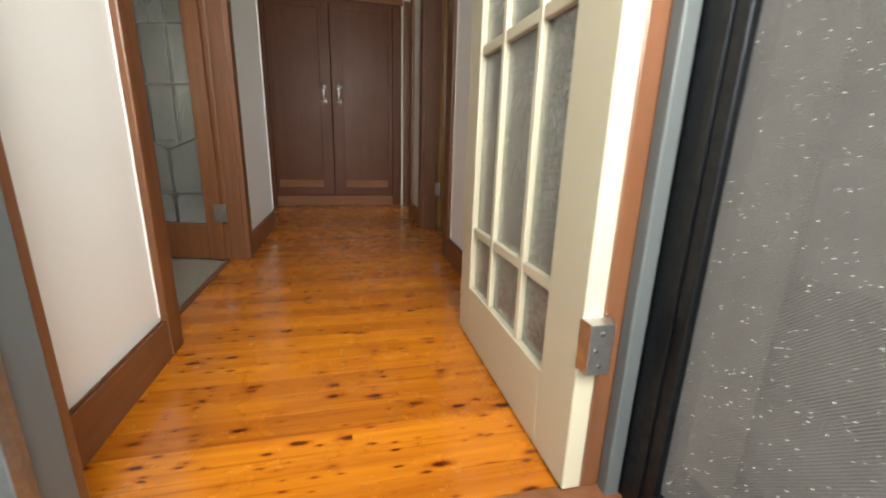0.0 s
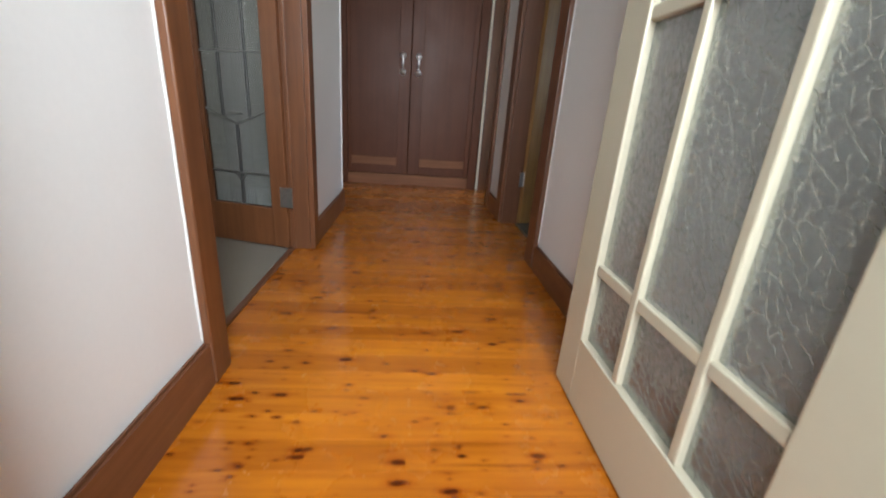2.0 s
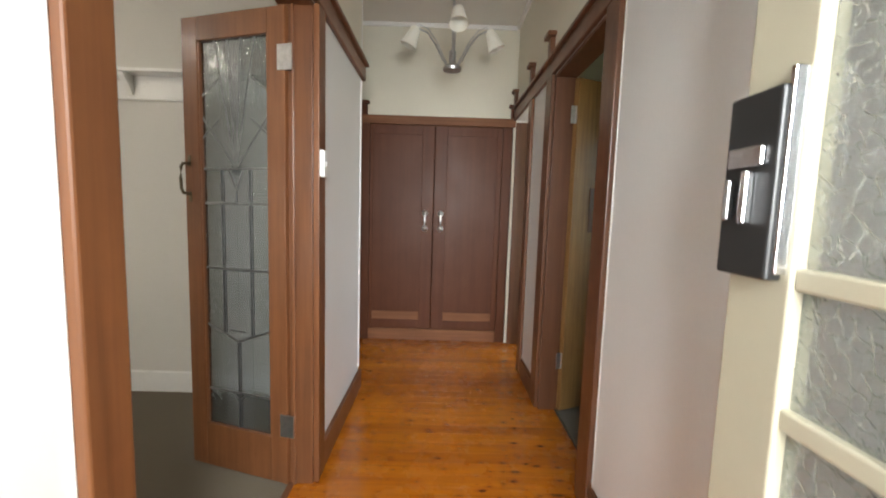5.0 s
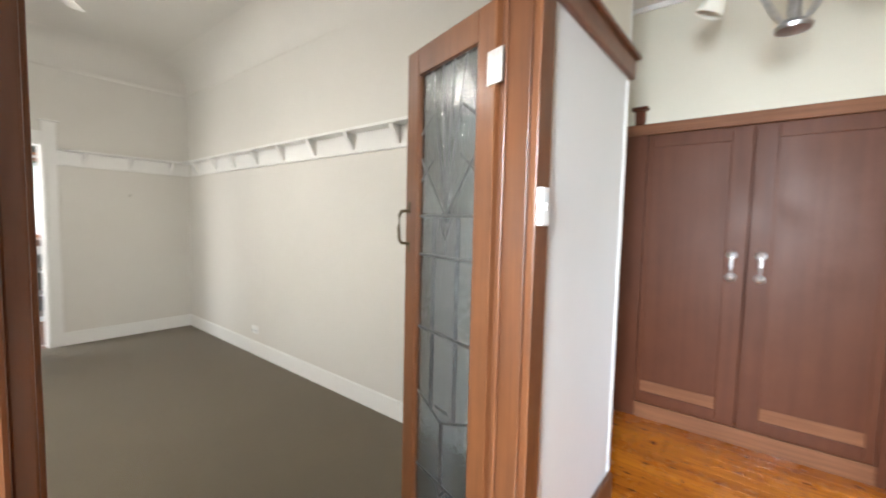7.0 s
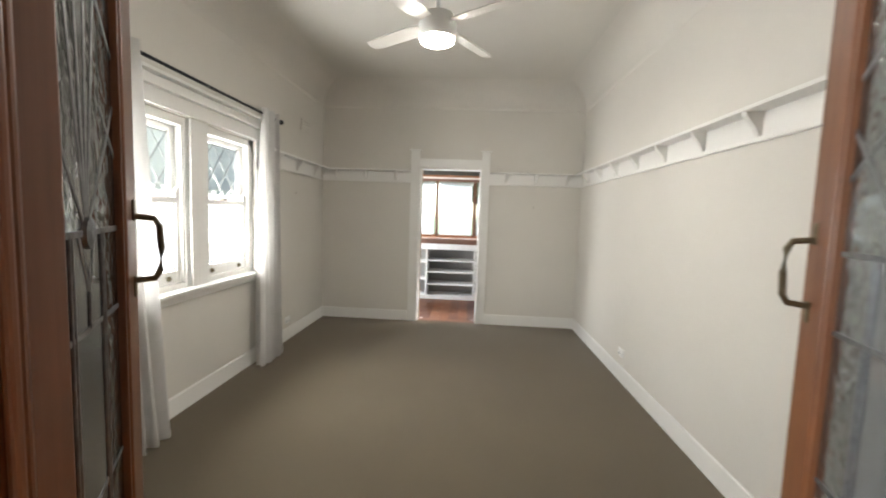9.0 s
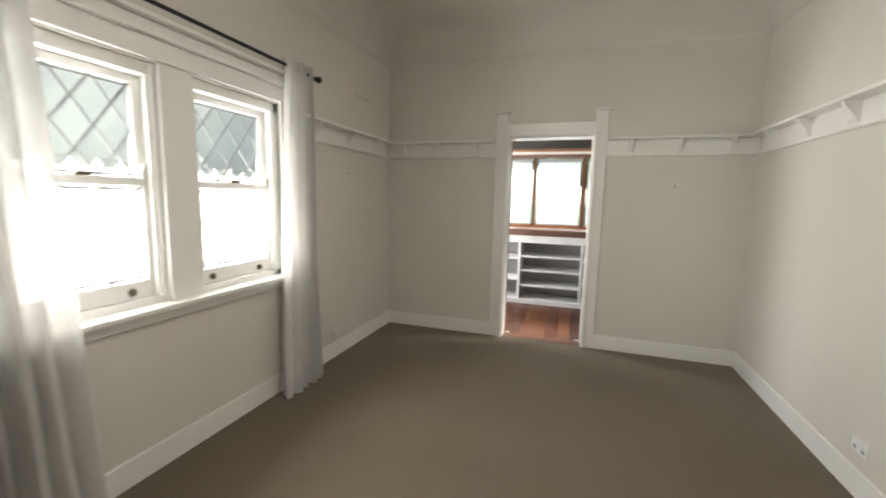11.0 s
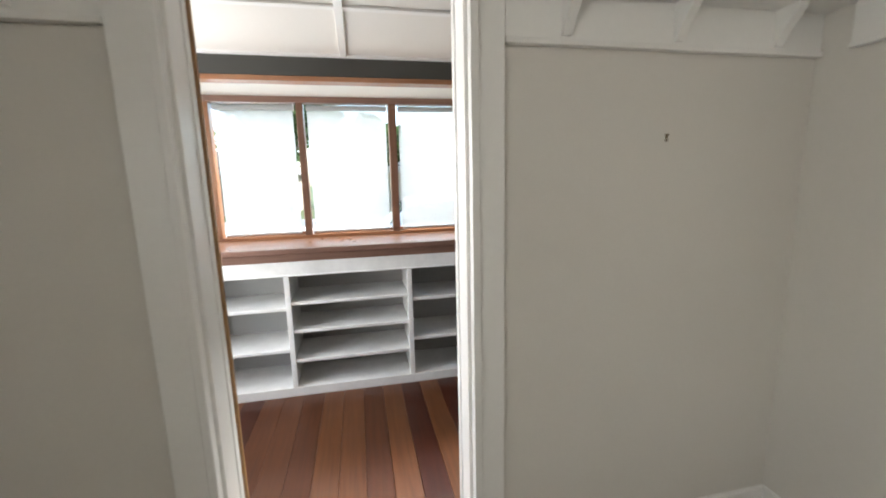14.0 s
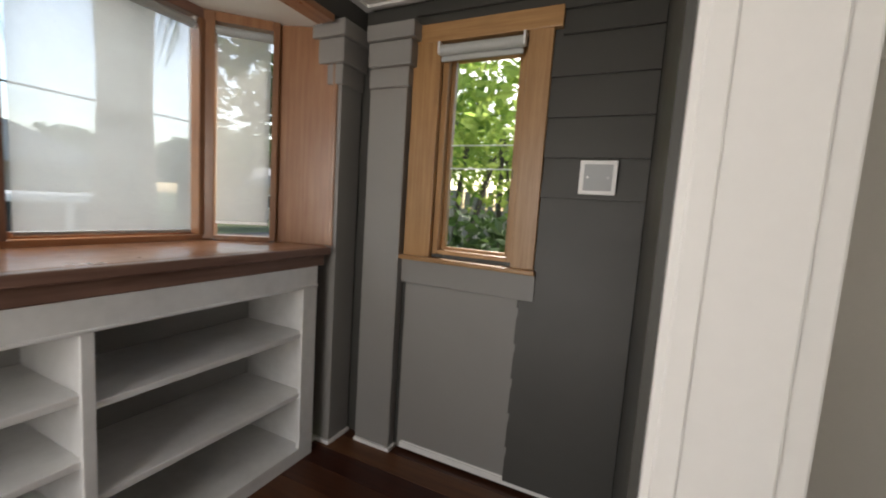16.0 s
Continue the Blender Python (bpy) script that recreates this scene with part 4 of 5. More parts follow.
def plate_rail(name, a, b, wall, inward, along, ends=(0, 0)):
    """A plate shelf on brackets from a to b along one axis, on the wall face, facing inward."""
    depth, zt = 0.115, 2.012
    r = thing(name, "white gloss plate shelf on small wooden brackets", "shelf", None, "plate rails")
    def bx(u0, u1, v0, v1, z0, z1, nm, bev=0.003):
        lo, hi = sorted((wall + inward * v0, wall + inward * v1))
        if along == 'x':
            block(nm, r, GLOSS_W, u0, u1, lo, hi, z0, z1, bev)
        else:
            block(nm, r, GLOSS_W, lo, hi, u0, u1, z0, z1, bev)
    pts = [(a, 0), (a, depth), (b, depth), (b, 0)]
    if ends[0]:
        pts[0:2] = [(a, 0), (a, 0.03), (a + 0.10, depth * 0.93), (a + 0.14, depth)]
    if ends[1]:
        pts[-2:] = [(b - 0.14, depth), (b - 0.10, depth * 0.93), (b, 0.03), (b, 0)]
    if along == 'x':
        out = [(u, wall + inward * v) for u, v in pts]
    else:
        out = [(wall + inward * v, u) for u, v in pts]
    part("shelf", prism(bmesh.new(), out, 0.018, Matrix.Translation((0, 0, zt - 0.018))), GLOSS_W, r)
    bx(a, b, 0, 0.018, 1.868, zt - 0.018, "backboard")
    bx(a, b, 0, 0.026, 1.852, 1.869, "bead")
    n = max(2, round((b - a) / 0.47))
    for i in range(n):
        u = a + (i + 0.5) * (b - a) / n
        o = [(0.018, 0), (0.018, 0.115), (0.03, 0.115), (0.052, 0.07), (0.095, 0.02), (0.1, 0)]
        if along == 'x':
            m = Matrix(((0, 0, 1, u - 0.016), (inward, 0, 0, wall), (0, -1, 0, zt - 0.018), (0, 0, 0, 1)))
        else:
            m = Matrix(((inward, 0, 0, wall), (0, 0, 1, u - 0.016), (0, -1, 0, zt - 0.018), (0, 0, 0, 1)))
        part("bracket", prism(bmesh.new(), o, 0.032, m), GLOSS_W, r)
    return r


plate_rail("plate_rail", RF + 0.116, -0.75, RR, -1, 'x')
plate_rail("plate_rail", RF + 0.116, -4.0, RL, 1, 'x')
plate_rail("plate_rail", RL + 0.001, 2.075, RF, 1, 'y', (0, 1))
plate_rail("plate_rail", 3.112, RR - 0.001, RF, 1, 'y', (1, 0))


def sash_window(name, x0, x1, label):
    """A double-hung window with diamond leadlights; x0 < x1, face at RL."""
    w = thing(name, label, "window", None, "bedroom windows")
    z0, zm, z1 = 0.90, 1.475, 1.99
    f = 0.045
    # upper sash stands further out than the lower one
    for (a, b, y0, y1) in ((z0, zm + 0.02, 0.80, 0.835), (zm - 0.02, z1, 0.762, 0.797)):
        s = block("sash", w, GLOSS_W, x0, x0 + f, y0, y1, a, b, 0.003)
        block("stile", s, GLOSS_W, x1 - f, x1, y0, y1, a, b, 0.003)
        block("rail", s, GLOSS_W, x0 + f, x1 - f, y0, y1, a, a + (0.085 if a == z0 else 0.04), 0.003)
        block("rail", s, GLOSS_W, x0 + f, x1 - f, y0, y1, b - 0.04, b, 0.003)
        gx0, gx1, gz0, gz1 = x0 + f, x1 - f, a + (0.085 if a == z0 else 0.04), b - 0.04
        p = block("pane", s, GLASS, gx0, gx1, (y0 + y1) / 2 - 0.002, (y0 + y1) / 2 + 0.002, gz0, gz1, 0)
        p.visible_shadow = False
        yc = (y0 + y1) / 2
        cw, ch = (gx1 - gx0) / 3.0, (gz1 - gz0) / 2.0
        segs = []
        for k in range(-3, 7):
            for sg in (1, -1):
                xa, za = gx0 + k * cw, gz0
                xb, zb = xa + sg * cw * 2 * 1.0, gz1
                t0, t1 = 0.0, 1.0
                dx = xb - xa
                for lim, greater in ((gx0, True), (gx1, False)):
                    t = (lim - xa) / dx
                    if (dx > 0) == greater:
                        t0 = max(t0, t)
                    else:
                        t1 = min(t1, t)
                if t1 - t0 > 0.02:
                    segs.append(((xa + dx * t0, za + (zb - za) * t0), (xa + dx * t1, za + (zb - za) * t1)))
        for q in segs:
            came(w, q[0], q[1], yc, 0.005, LATTICE)
        for q in (((gx0 + 0.012, gz0), (gx0 + 0.012, gz1)), ((gx1 - 0.012, gz0), (gx1 - 0.012, gz1)), ((gx0, gz0 + 0.015), (gx1, gz0 + 0.015)), ((gx0, gz1 - 0.015), (gx1, gz1 - 0.015))):
            came(w, q[0], q[1], yc, 0.005, LATTICE)
    block("sash_lock", w, BRASS_OLD, (x0 + x1) / 2 - 0.03, (x0 + x1) / 2 + 0.03, 0.80, 0.835, zm + 0.02, zm + 0.035, 0.004, "dark brass sash lock")
    for x in (x0 + 0.13, x1 - 0.1):
        part("finger_lift", lathe(bmesh.new(), [(0.02, 0), (0.018, 0.008), (0.008, 0.02), (0, 0.021)], 12, Matrix.Translation((x, 0.835, z0 + 0.035)) @ Matrix.Rotation(radians(-90), 4, 'X')), BRASS_OLD, w, "small dark finger lift")
    for x in (x0 + 0.008, x1 - 0.008):
        block("stop_bead", w, GLOSS_W, x - 0.008, x + 0.008, 0.836, 0.862, z0, z1, 0.003)
    for xa, sx in ((x0, 1), (x1, -1)):
        part("sash_horn", prism(bmesh.new(), [(0, 0), (0.045, 0), (0.045, 0.03), (0.02, 0.07), (0, 0.075)], 0.035, Matrix(((sx, 0, 0, xa), (0, 0, 1, 0.797), (0, 1, 0, zm + 0.02), (0, 0, 0, 1)))), GLOSS_W, w)
    return w


sash_window("window_1", -3.01, -2.43, "white double hung window with diamond leadlights")
sash_window("window_2", -3.84, -3.24, "white double hung window with diamond leadlights")
flat_bar("window_casing", GLOSS_W, [(-3.90, -3.84, 0.74, 0.865, 0.86, 2.05), (-3.24, -3.01, 0.74, 0.872, 0.86, 2.05), (-2.43, -2.36, 0.74, 0.865, 0.86, 2.05), (-3.90, -2.36, 0.74, 0.865, 1.99, 2.05), (-3.90, -2.36, 0.74, 0.865, 0.855, 0.90),
                            (-4.0, -3.88, RL, RL + 0.022, 0.84, 2.06), (-2.38, -2.26, RL, RL + 0.022, 0.84, 2.06), (-3.22, -3.03, RL, RL + 0.012, 0.86, 2.05), (-4.02, -2.24, RL, RL + 0.022, 2.06, 2.16), (-4.04, -2.22, RL, RL + 0.055, 2.16, 2.19), (-4.03, -2.23, RL, RL + 0.03, 2.19, 2.235), (-4.06, -2.20, RL, RL + 0.075, 2.235, 2.258)], "white gloss window casing with moulded head", 0.004)
flat_bar("window_sill", GLOSS_W, [(-4.05, -2.21, RL - 0.05, RL + 0.075, 0.835, 0.862), (-4.0, -2.26, RL, RL + 0.03, 0.78, 0.835)], "white gloss window sill", 0.006)


def curtain(x0, x1, top0, top1, folds, seed, label):
    """A sheer curtain gathered on the rod; narrower at the top, flared at the hem."""
    c = thing("curtain", label, "curtain", None, "sheer curtains")
    rng = random.Random(seed)
    nx, nz = folds * 10, 26
    ph = [rng.uniform(0, 6.3) for _ in range(4)]
    bm = bmesh.new()
    grid = []
    for j in range(nz + 1):
        v = j / nz
        z = 2.34 - v * 2.325
        row = []
        for i in range(nx + 1):
            u = i / nx
            a, b = top0 + (x0 - top0) * v ** 0.8, top1 + (x1 - top1) * v ** 0.8
            amp = 0.032 + 0.02 * v
            y = 0.985 + amp * math.sin(u * folds * math.tau + ph[0] + 0.5 * math.sin(v * 2.2 + ph[1])) + 0.012 * math.sin(u * folds * 3.1 + ph[2] + v * 3) + 0.05 * v * v
            x = a + (b - a) * u + 0.012 * math.sin(u * folds * 7.1 + v * 2.5 + ph[3])
            row.append(bm.verts.new((x, y, max(0.012, z + 0.01 * math.sin(u * folds * 6.28) * v))))
        grid.append(row)
    for r0, r1 in zip(grid, grid[1:]):
        for i in range(nx):
            bm.faces.new((r0[i], r0[i + 1], r1[i + 1], r1[i]))
    part("cloth", bm, SHEER, c, smooth=True)
    for k in range(folds):
        x = top0 + (top1 - top0) * (k + 0.5) / folds
        ring = bmesh.new()
        tube(ring, [(x, 0.985 + 0.021 * math.cos(t), 2.29 + 0.021 * math.sin(t)) for t in [math.tau * q / 14 for q in range(15)]], 0.003, 6)
        part("eyelet", ring, STEEL, c, "dull steel eyelet")
    return c


curtain(-3.70, -4.14, -3.86, -4.12, 5, 2, "sheer white curtain gathered beside the window")
curtain(-2.60, -2.08, -2.50, -2.10, 6, 5, "sheer white curtain gathered beside the window")
rod = thing("curtain_rod", "dark steel curtain rod with ball ends", "curtain rod")
part("pole", tube(bmesh.new(), [(-4.20, 0.985, 2.29), (-2.0, 0.985, 2.29)], 0.011, 12), DARK_ALU, rod, smooth=True)
for x in (-4.21, -1.99):
    part("finial", lathe(bmesh.new(), [(0.0, -0.026), (0.018, -0.018), (0.026, 0), (0.018, 0.018), (0, 0.026)], 16, Matrix.Translation((x, 0.985, 2.29))), DARK_ALU, rod, smooth=True)
for x in (-4.17, -2.05):
    part("bracket", tube(bmesh.new(), [(x, RL, 2.27), (x, 0.985, 2.278)], 0.007, 8), DARK_ALU, rod)

vent = thing("wall_vent", "white plaster wall vent", "vent")
for i in range(4):
    block("slat", vent, WALL_W, -5.13, -4.9, RL, RL + 0.012, 2.37 + i * 0.035, 2.392 + i * 0.035, 0.002)
block("backing", vent, WALL_W, -5.15, -4.88, RL, RL + 0.004, 2.355, 2.51, 0.001)


def socket(m):
    s = thing("power_socket", "white double power socket low on the wall", "socket", m)
    part("plate", slab(bmesh.new(), -0.058, 0.058, -0.01, 0, -0.036, 0.036, 0.003), PLASTIC_W, s)
    for x in (-0.03, 0.03):
        part("rocker", slab(bmesh.new(), x - 0.006, x + 0.006, -0.014, -0.01, 0.01, 0.026, 0.001), PLASTIC_W, s)
        part("outlet", slab(bmesh.new(), x - 0.012, x + 0.012, -0.0112, -0.0102, -0.022, -0.002, 0), PLASTIC_G, s)


socket(pose(-3.95, RR, 0.25))
socket(pose(-4.55, RL, 0.22, 0, 0, 180))
nail = thing("wall_nail", "small brass picture nail in the wall", "nail", pose(RF, 3.70, 1.585))
part("shank", tube(bmesh.new(), [(0, 0, 0), (0.011, 0, 0.003)], 0.0025, 8), BRASS_OLD, nail)
part("hook", slab(bmesh.new(), 0.0, 0.004, -0.004, 0.004, -0.018, 0.008, 0.001), BRASS_OLD, nail)
nail2 = thing("wall_nail", "small mark on the wall", "nail", pose(-4.75, RL, 1.63))
part("shank", tube(bmesh.new(), [(0, 0, 0), (0, 0.02, 0.004)], 0.003, 8), BRASS_OLD, nail2)


def ceiling_fan():
    f = thing("ceiling_fan", "white ceiling fan with a lit round lamp", "ceiling fan", pose(-2.92, 2.62, 0.13))
    part("canopy", lathe(bmesh.new(), [(0.07, RC - 0.13), (0.07, RC - 0.16), (0.03, RC - 0.20)], 24), PLASTIC_W, f, smooth=True)
    part("rod", tube(bmesh.new(), [(0, 0, RC - 0.18), (0, 0, 2.55)], 0.013, 12), PLASTIC_W, f)
    part("motor", lathe(bmesh.new(), [(0.03, 2.58), (0.10, 2.555), (0.12, 2.50), (0.115, 2.43), (0.1, 2.40)], 28), PLASTIC_W, f, smooth=True)
    part("lamp", lathe(bmesh.new(), [(0.106, 2.41), (0.1, 2.395), (0.07, 2.380), (0.0, 2.374)], 28), FAN_GLOW, f, "glowing round diffuser", True)
    for k in range(4):
        a = radians(58 + 90 * k)
        m = Matrix.Rotation(a, 4, 'Z') @ Matrix.Translation((0, 0, 2.50)) @ Matrix.Rotation(radians(12), 4, 'X')
        o = [(0.11, -0.035), (0.2, -0.055), (0.56, -0.062), (0.60, -0.05), (0.61, 0.0), (0.60, 0.035), (0.2, 0.055), (0.11, 0.035)]
        part("blade", prism(bmesh.new(), o, 0.006, m), FAN_W, f)


ceiling_fan()

# ---------- structure: sunroom ----------
SF = -7.19     # front of the built-in shelves
SR = 4.16      # right wall face
SL = 1.0
structure("wall_sunroom_back", CHARCOAL, [(RF - 0.152, RF - 0.138, SL, 2.19, -0.02, SC), (RF - 0.152, RF - 0.138, 3.008, SR, -0.02, SC)], 0, "grey painted wall beside the doorway")
wall_y("wall_sunroom_right", CHARCOAL, SR + 0.012, SR + 0.12, -7.4, RF - 0.138, SC, [(-6.69, -6.28, 1.04, 2.0)], "dark weatherboard wall with a small window", -0.02)
wall_y("wall_sunroom_left", CHARCOAL, SL - 0.12, SL, -7.7, RF - 0.138, SC, [(-7.1, -6.0, 0.45, 2.05)], "dark weatherboard wall with a window opening", -0.02)
structure("ceiling_sunroom", CEIL_W, [(-7.16, RF - 0.138, SL, SR + 0.1, SC, SC + 0.05)], 0, "white sheet ceiling with cover battens")
structure("trim_ceiling_batten", GLOSS_W, [(-7.14, RF - 0.15, y - 0.02, y + 0.02, SC - 0.012, SC) for y in (1.6, 2.62, 3.66)] + [(-7.14, -7.10, SL, SR, SC - 0.014, SC), (-7.10, RF - 0.16, SR - 0.05, SR - 0.02, SC - 0.014, SC), (-6.42, -6.38, SL, SR, SC - 0.013, SC - 0.001)], 0.003, "white ceiling cover batten")
structure("trim_bay_beam", CHARCOAL, [(-7.30, -7.14, SL, SR + 0.01, 2.115, SC + 0.05)], 0.004, "charcoal painted beam over the bay")
structure("trim_bay_beam_edge", BAY_WOOD_Y, [(-7.24, -7.135, SL, SR - 0.24, 2.085, 2.115)], 0.004, "brown timber edge under the beam")
structure("ceiling_bay", CEIL_W, [(-7.85, -7.24, SL, SR - 0.1, 2.10, 2.14)], 0, "white bay soffit")
structure("wall_bay_end", BAY_WOOD, [(-7.85, -7.2, SL - 0.06, SL, -0.02, 2.1)], 0, "timber lined bay end")
structure("wall_bay_base", GREY_PANEL, [(-7.80, -7.72, SL, SR, -0.4, 1.0), (-7.72, -7.3, 3.98, 4.18, -0.4, 1.0)], 0, "bay wall below the windows")
sfloor = structure("floor_sunroom", MORTAR, [(-7.25, RF - 0.15, SL, SR + 0.02, -0.1, -0.042)], 0, "subfloor under the dark boards")
skirting("baseboard_sunroom", GLOSS_W, [(-6.80, RF - 0.16, SR - 0.012, SR + 0.012)], 0.035, 0.02, "thin white skirting strip")


def shelves():
    s = thing("built_in_bookshelf", "white painted open bookshelf built in under the bay window", "bookshelf")
    back = -7.58
    Y0, Y1 = 1.33, 3.90
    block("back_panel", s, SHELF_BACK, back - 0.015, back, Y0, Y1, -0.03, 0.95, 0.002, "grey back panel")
    block("top_panel", s, SHELF_W, back, SF, Y0, Y1, 0.90, 0.925, 0.002)
    block("top_rail", s, SHELF_W, SF, SF + 0.022, Y0, Y1, 0.85, 0.945, 0.003)
    block("bead", s, SHELF_W, SF + 0.004, SF + 0.03, Y0, Y1, 0.845, 0.856, 0.003)
    block("base_rail", s, SHELF_W, SF, SF + 0.022, Y0, Y1, -0.042, 0.045, 0.003)
    block("base_board", s, SHELF_W, back, SF, Y0, Y1, 0.02, 0.043, 0.002)
    for y, w in ((Y0 + 0.04, 0.08), (2.155, 0.036), (2.985, 0.036), (Y1 - 0.045, 0.09)):
        block("upright", s, SHELF_W, SF, SF + 0.022, y - w / 2, y + w / 2, 0.045, 0.85, 0.003)
        block("divider", s, SHELF_W, back, SF, y - 0.012, y + 0.012, 0.043, 0.90, 0.002)
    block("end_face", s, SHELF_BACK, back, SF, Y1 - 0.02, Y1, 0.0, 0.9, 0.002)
    for y0, y1, zs in ((Y0 + 0.04, 2.143, (0.315, 0.615)), (2.167, 2.973, (0.235, 0.45, 0.65)), (2.997, Y1 - 0.057, (0.315, 0.615))):
        for z in zs:
            block("shelf", s, SHELF_W, back, SF + 0.012, y0, y1, z - 0.012, z + 0.012, 0.003)
    return s


shelves()
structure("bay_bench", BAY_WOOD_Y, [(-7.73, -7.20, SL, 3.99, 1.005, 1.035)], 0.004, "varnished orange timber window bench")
# shade of the room-facing side is in the fascia's colour
structure("trim_bench_fascia", BAY_UNLIT, [(-7.20, -7.165, SL, 3.94, 0.945, 1.035), (-7.165, -7.14, SL, 3.96, 1.0, 1.037)], 0.005, "brown timber bench fascia, its unlit side darkened in the colour")


def bay_window():
    """Front lights between posts, and one canted light at the end."""
    X = -7.70
    posts = (1.62, 2.265, 2.955, 3.66)
    w = thing("bay_window", "orange timber bay window with screen blinds drawn down", "window", None, "bay windows")
    block("head", w, BAY_UNLIT, X - 0.06, X + 0.03, SL, 3.70, 2.055, 2.10, 0.003)
    block("sill", w, BAY_WOOD_Y, X - 0.06, X + 0.02, SL, 3.70, 1.035, 1.06, 0.003)
    for y, wd in zip(posts, (0.045, 0.05, 0.06, 0.055)):
        # the two middle posts take the colour darkened for backlight
        block("post", w, BAY_POST_BACKLIT if 2.0 < y < 3.2 else BAY_WOOD, X - 0.05, X + 0.035, y - wd / 2, y + wd / 2, 1.06, 2.055, 0.005)
    for a, b in ((SL + 0.05, posts[0]), (posts[0], posts[1]), (posts[1], posts[2]), (posts[2], posts[3])):
        g = block("pane", w, GLASS, X - 0.04, X - 0.036, a + 0.03, b - 0.03, 1.06, 2.055, 0)
        g.visible_shadow = False
        block("glass_edge", w, DARK_ALU, X - 0.034, X - 0.030, a + 0.03, b - 0.03, 1.586, 1.593, 0.001, "dark edge of the lower sash")
        block("sash_rail", w, BAY_WOOD_Y, X - 0.045, X - 0.03, a + 0.03, b - 0.03, 1.06, 1.085, 0.002)
        bl = thing("roller_blind", "pale translucent screen blind pulled down to the sill", "blind", None, "screen blinds")
        block("cloth", bl, BLIND, X + 0.006, X + 0.0075, a + 0.05, b - 0.05, 1.085, 2.0, 0)
        block("hem_bar", bl, STEEL, X + 0.001, X + 0.012, a + 0.05, b - 0.05, 1.072, 1.088, 0.003)
        part("roller", tube(bmesh.new(), [(X + 0.012, a + 0.045, 2.02), (X + 0.012, b - 0.045, 2.02)], 0.02, 14), PLASTIC_G, bl, smooth=True)
        block("bracket", bl, PLASTIC_W, X + 0.0, X + 0.03, b - 0.047, b - 0.04, 2.0, 2.05, 0.002)
    # canted end light
    p, q = Vector((-7.70, 3.68, 0)), Vector((-7.46, 3.905, 0))
    d = (q - p)
    L = d.length
    m = Matrix.Translation(p) @ d.to_track_quat('X', 'Z').to_matrix().to_4x4()
    side = thing("bay_side_window", "narrow canted bay light in orange timber with a screen blind", "window", m, "bay windows")
    block("jamb", side, BAY_WOOD, 0.0, 0.05, -0.04, 0.04, 1.04, 2.1, 0.004)
    block("jamb", side, BAY_WOOD, L - 0.03, L, -0.04, 0.04, 1.04, 2.1, 0.004)
    block("head", side, BAY_WOOD, 0.05, L - 0.03, -0.04, 0.04, 2.055, 2.1, 0.003)
    block("sill", side, BAY_WOOD, 0.05, L - 0.03, -0.04, 0.04, 1.035, 1.06, 0.003)
    g = block("pane", side, GLASS, 0.05, L - 0.03, -0.003, 0.001, 1.06, 2.055, 0)
    g.visible_shadow = False
    bl = thing("roller_blind", "narrow translucent screen blind pulled down", "blind", m, "screen blinds")
    block("cloth", bl, BLIND, 0.056, L - 0.038, -0.03, -0.0285, 1.13, 2.0, 0)
    block("hem_bar", bl, STEEL, 0.056, L - 0.038, -0.034, -0.024, 1.118, 1.132, 0.002)
    part("roller", tube(bmesh.new(), [(0.054, -0.03, 2.02), (L - 0.034, -0.03, 2.02)], 0.02, 14), PLASTIC_G, bl, smooth=True)
    # broad end board between the light and the pilaster
    e = Vector((-7.185, 4.02, 0))
    d2 = e - q
    m2 = Matrix.Translation(q) @ d2.to_track_quat('X', 'Z').to_matrix().to_4x4()
    bd = thing("bay_end_board", "broad orange timber board closing the bay", "panel", m2)
    block("board", bd, BAY_WOOD, 0.0, d2.length, -0.012, 0.02, 1.035, 2.1, 0.004)
    block("cover_strip", bd, BAY_WOOD, d2.length - 0.02, d2.length + 0.005, -0.03, -0.012, 1.035, 2.1, 0.004)


bay_window()


def pilaster(label, x0, x1, y0, y1, ox, oy):
    """A square corner pilaster with stepped capital blocks; ox, oy: which way the capital steps out."""
    p = thing("pilaster", label, "pilaster", None, "corner pilasters")
    block("shaft", p, GREY_PANEL, x0, x1, y0, y1, -0.042, 1.83, 0.004)
    for z0, z1, e in ((1.83, 1.925, 0.012), (1.925, 2.04, 0.03), (2.04, 2.115, 0.05)):
        block("capital", p, GREY_PANEL, min(x0, x0 + ox * e), max(x1, x1 + ox * e), min(y0, y0 + oy * e), max(y1, y1 + oy * e), z0, z1, 0.006)
    block("foot_strip", p, GLOSS_W, x0, x1 + 0.012, y0 - 0.012, y1, -0.042, -0.002, 0.003)


pilaster("grey painted corner pilaster with stepped capital", -7.30, -7.15, 4.0, SR, 1, -1)
pilaster("grey painted corner pilaster with stepped capital beside the window", -7.06, -6.845, 4.11, SR + 0.01, 1, -1)


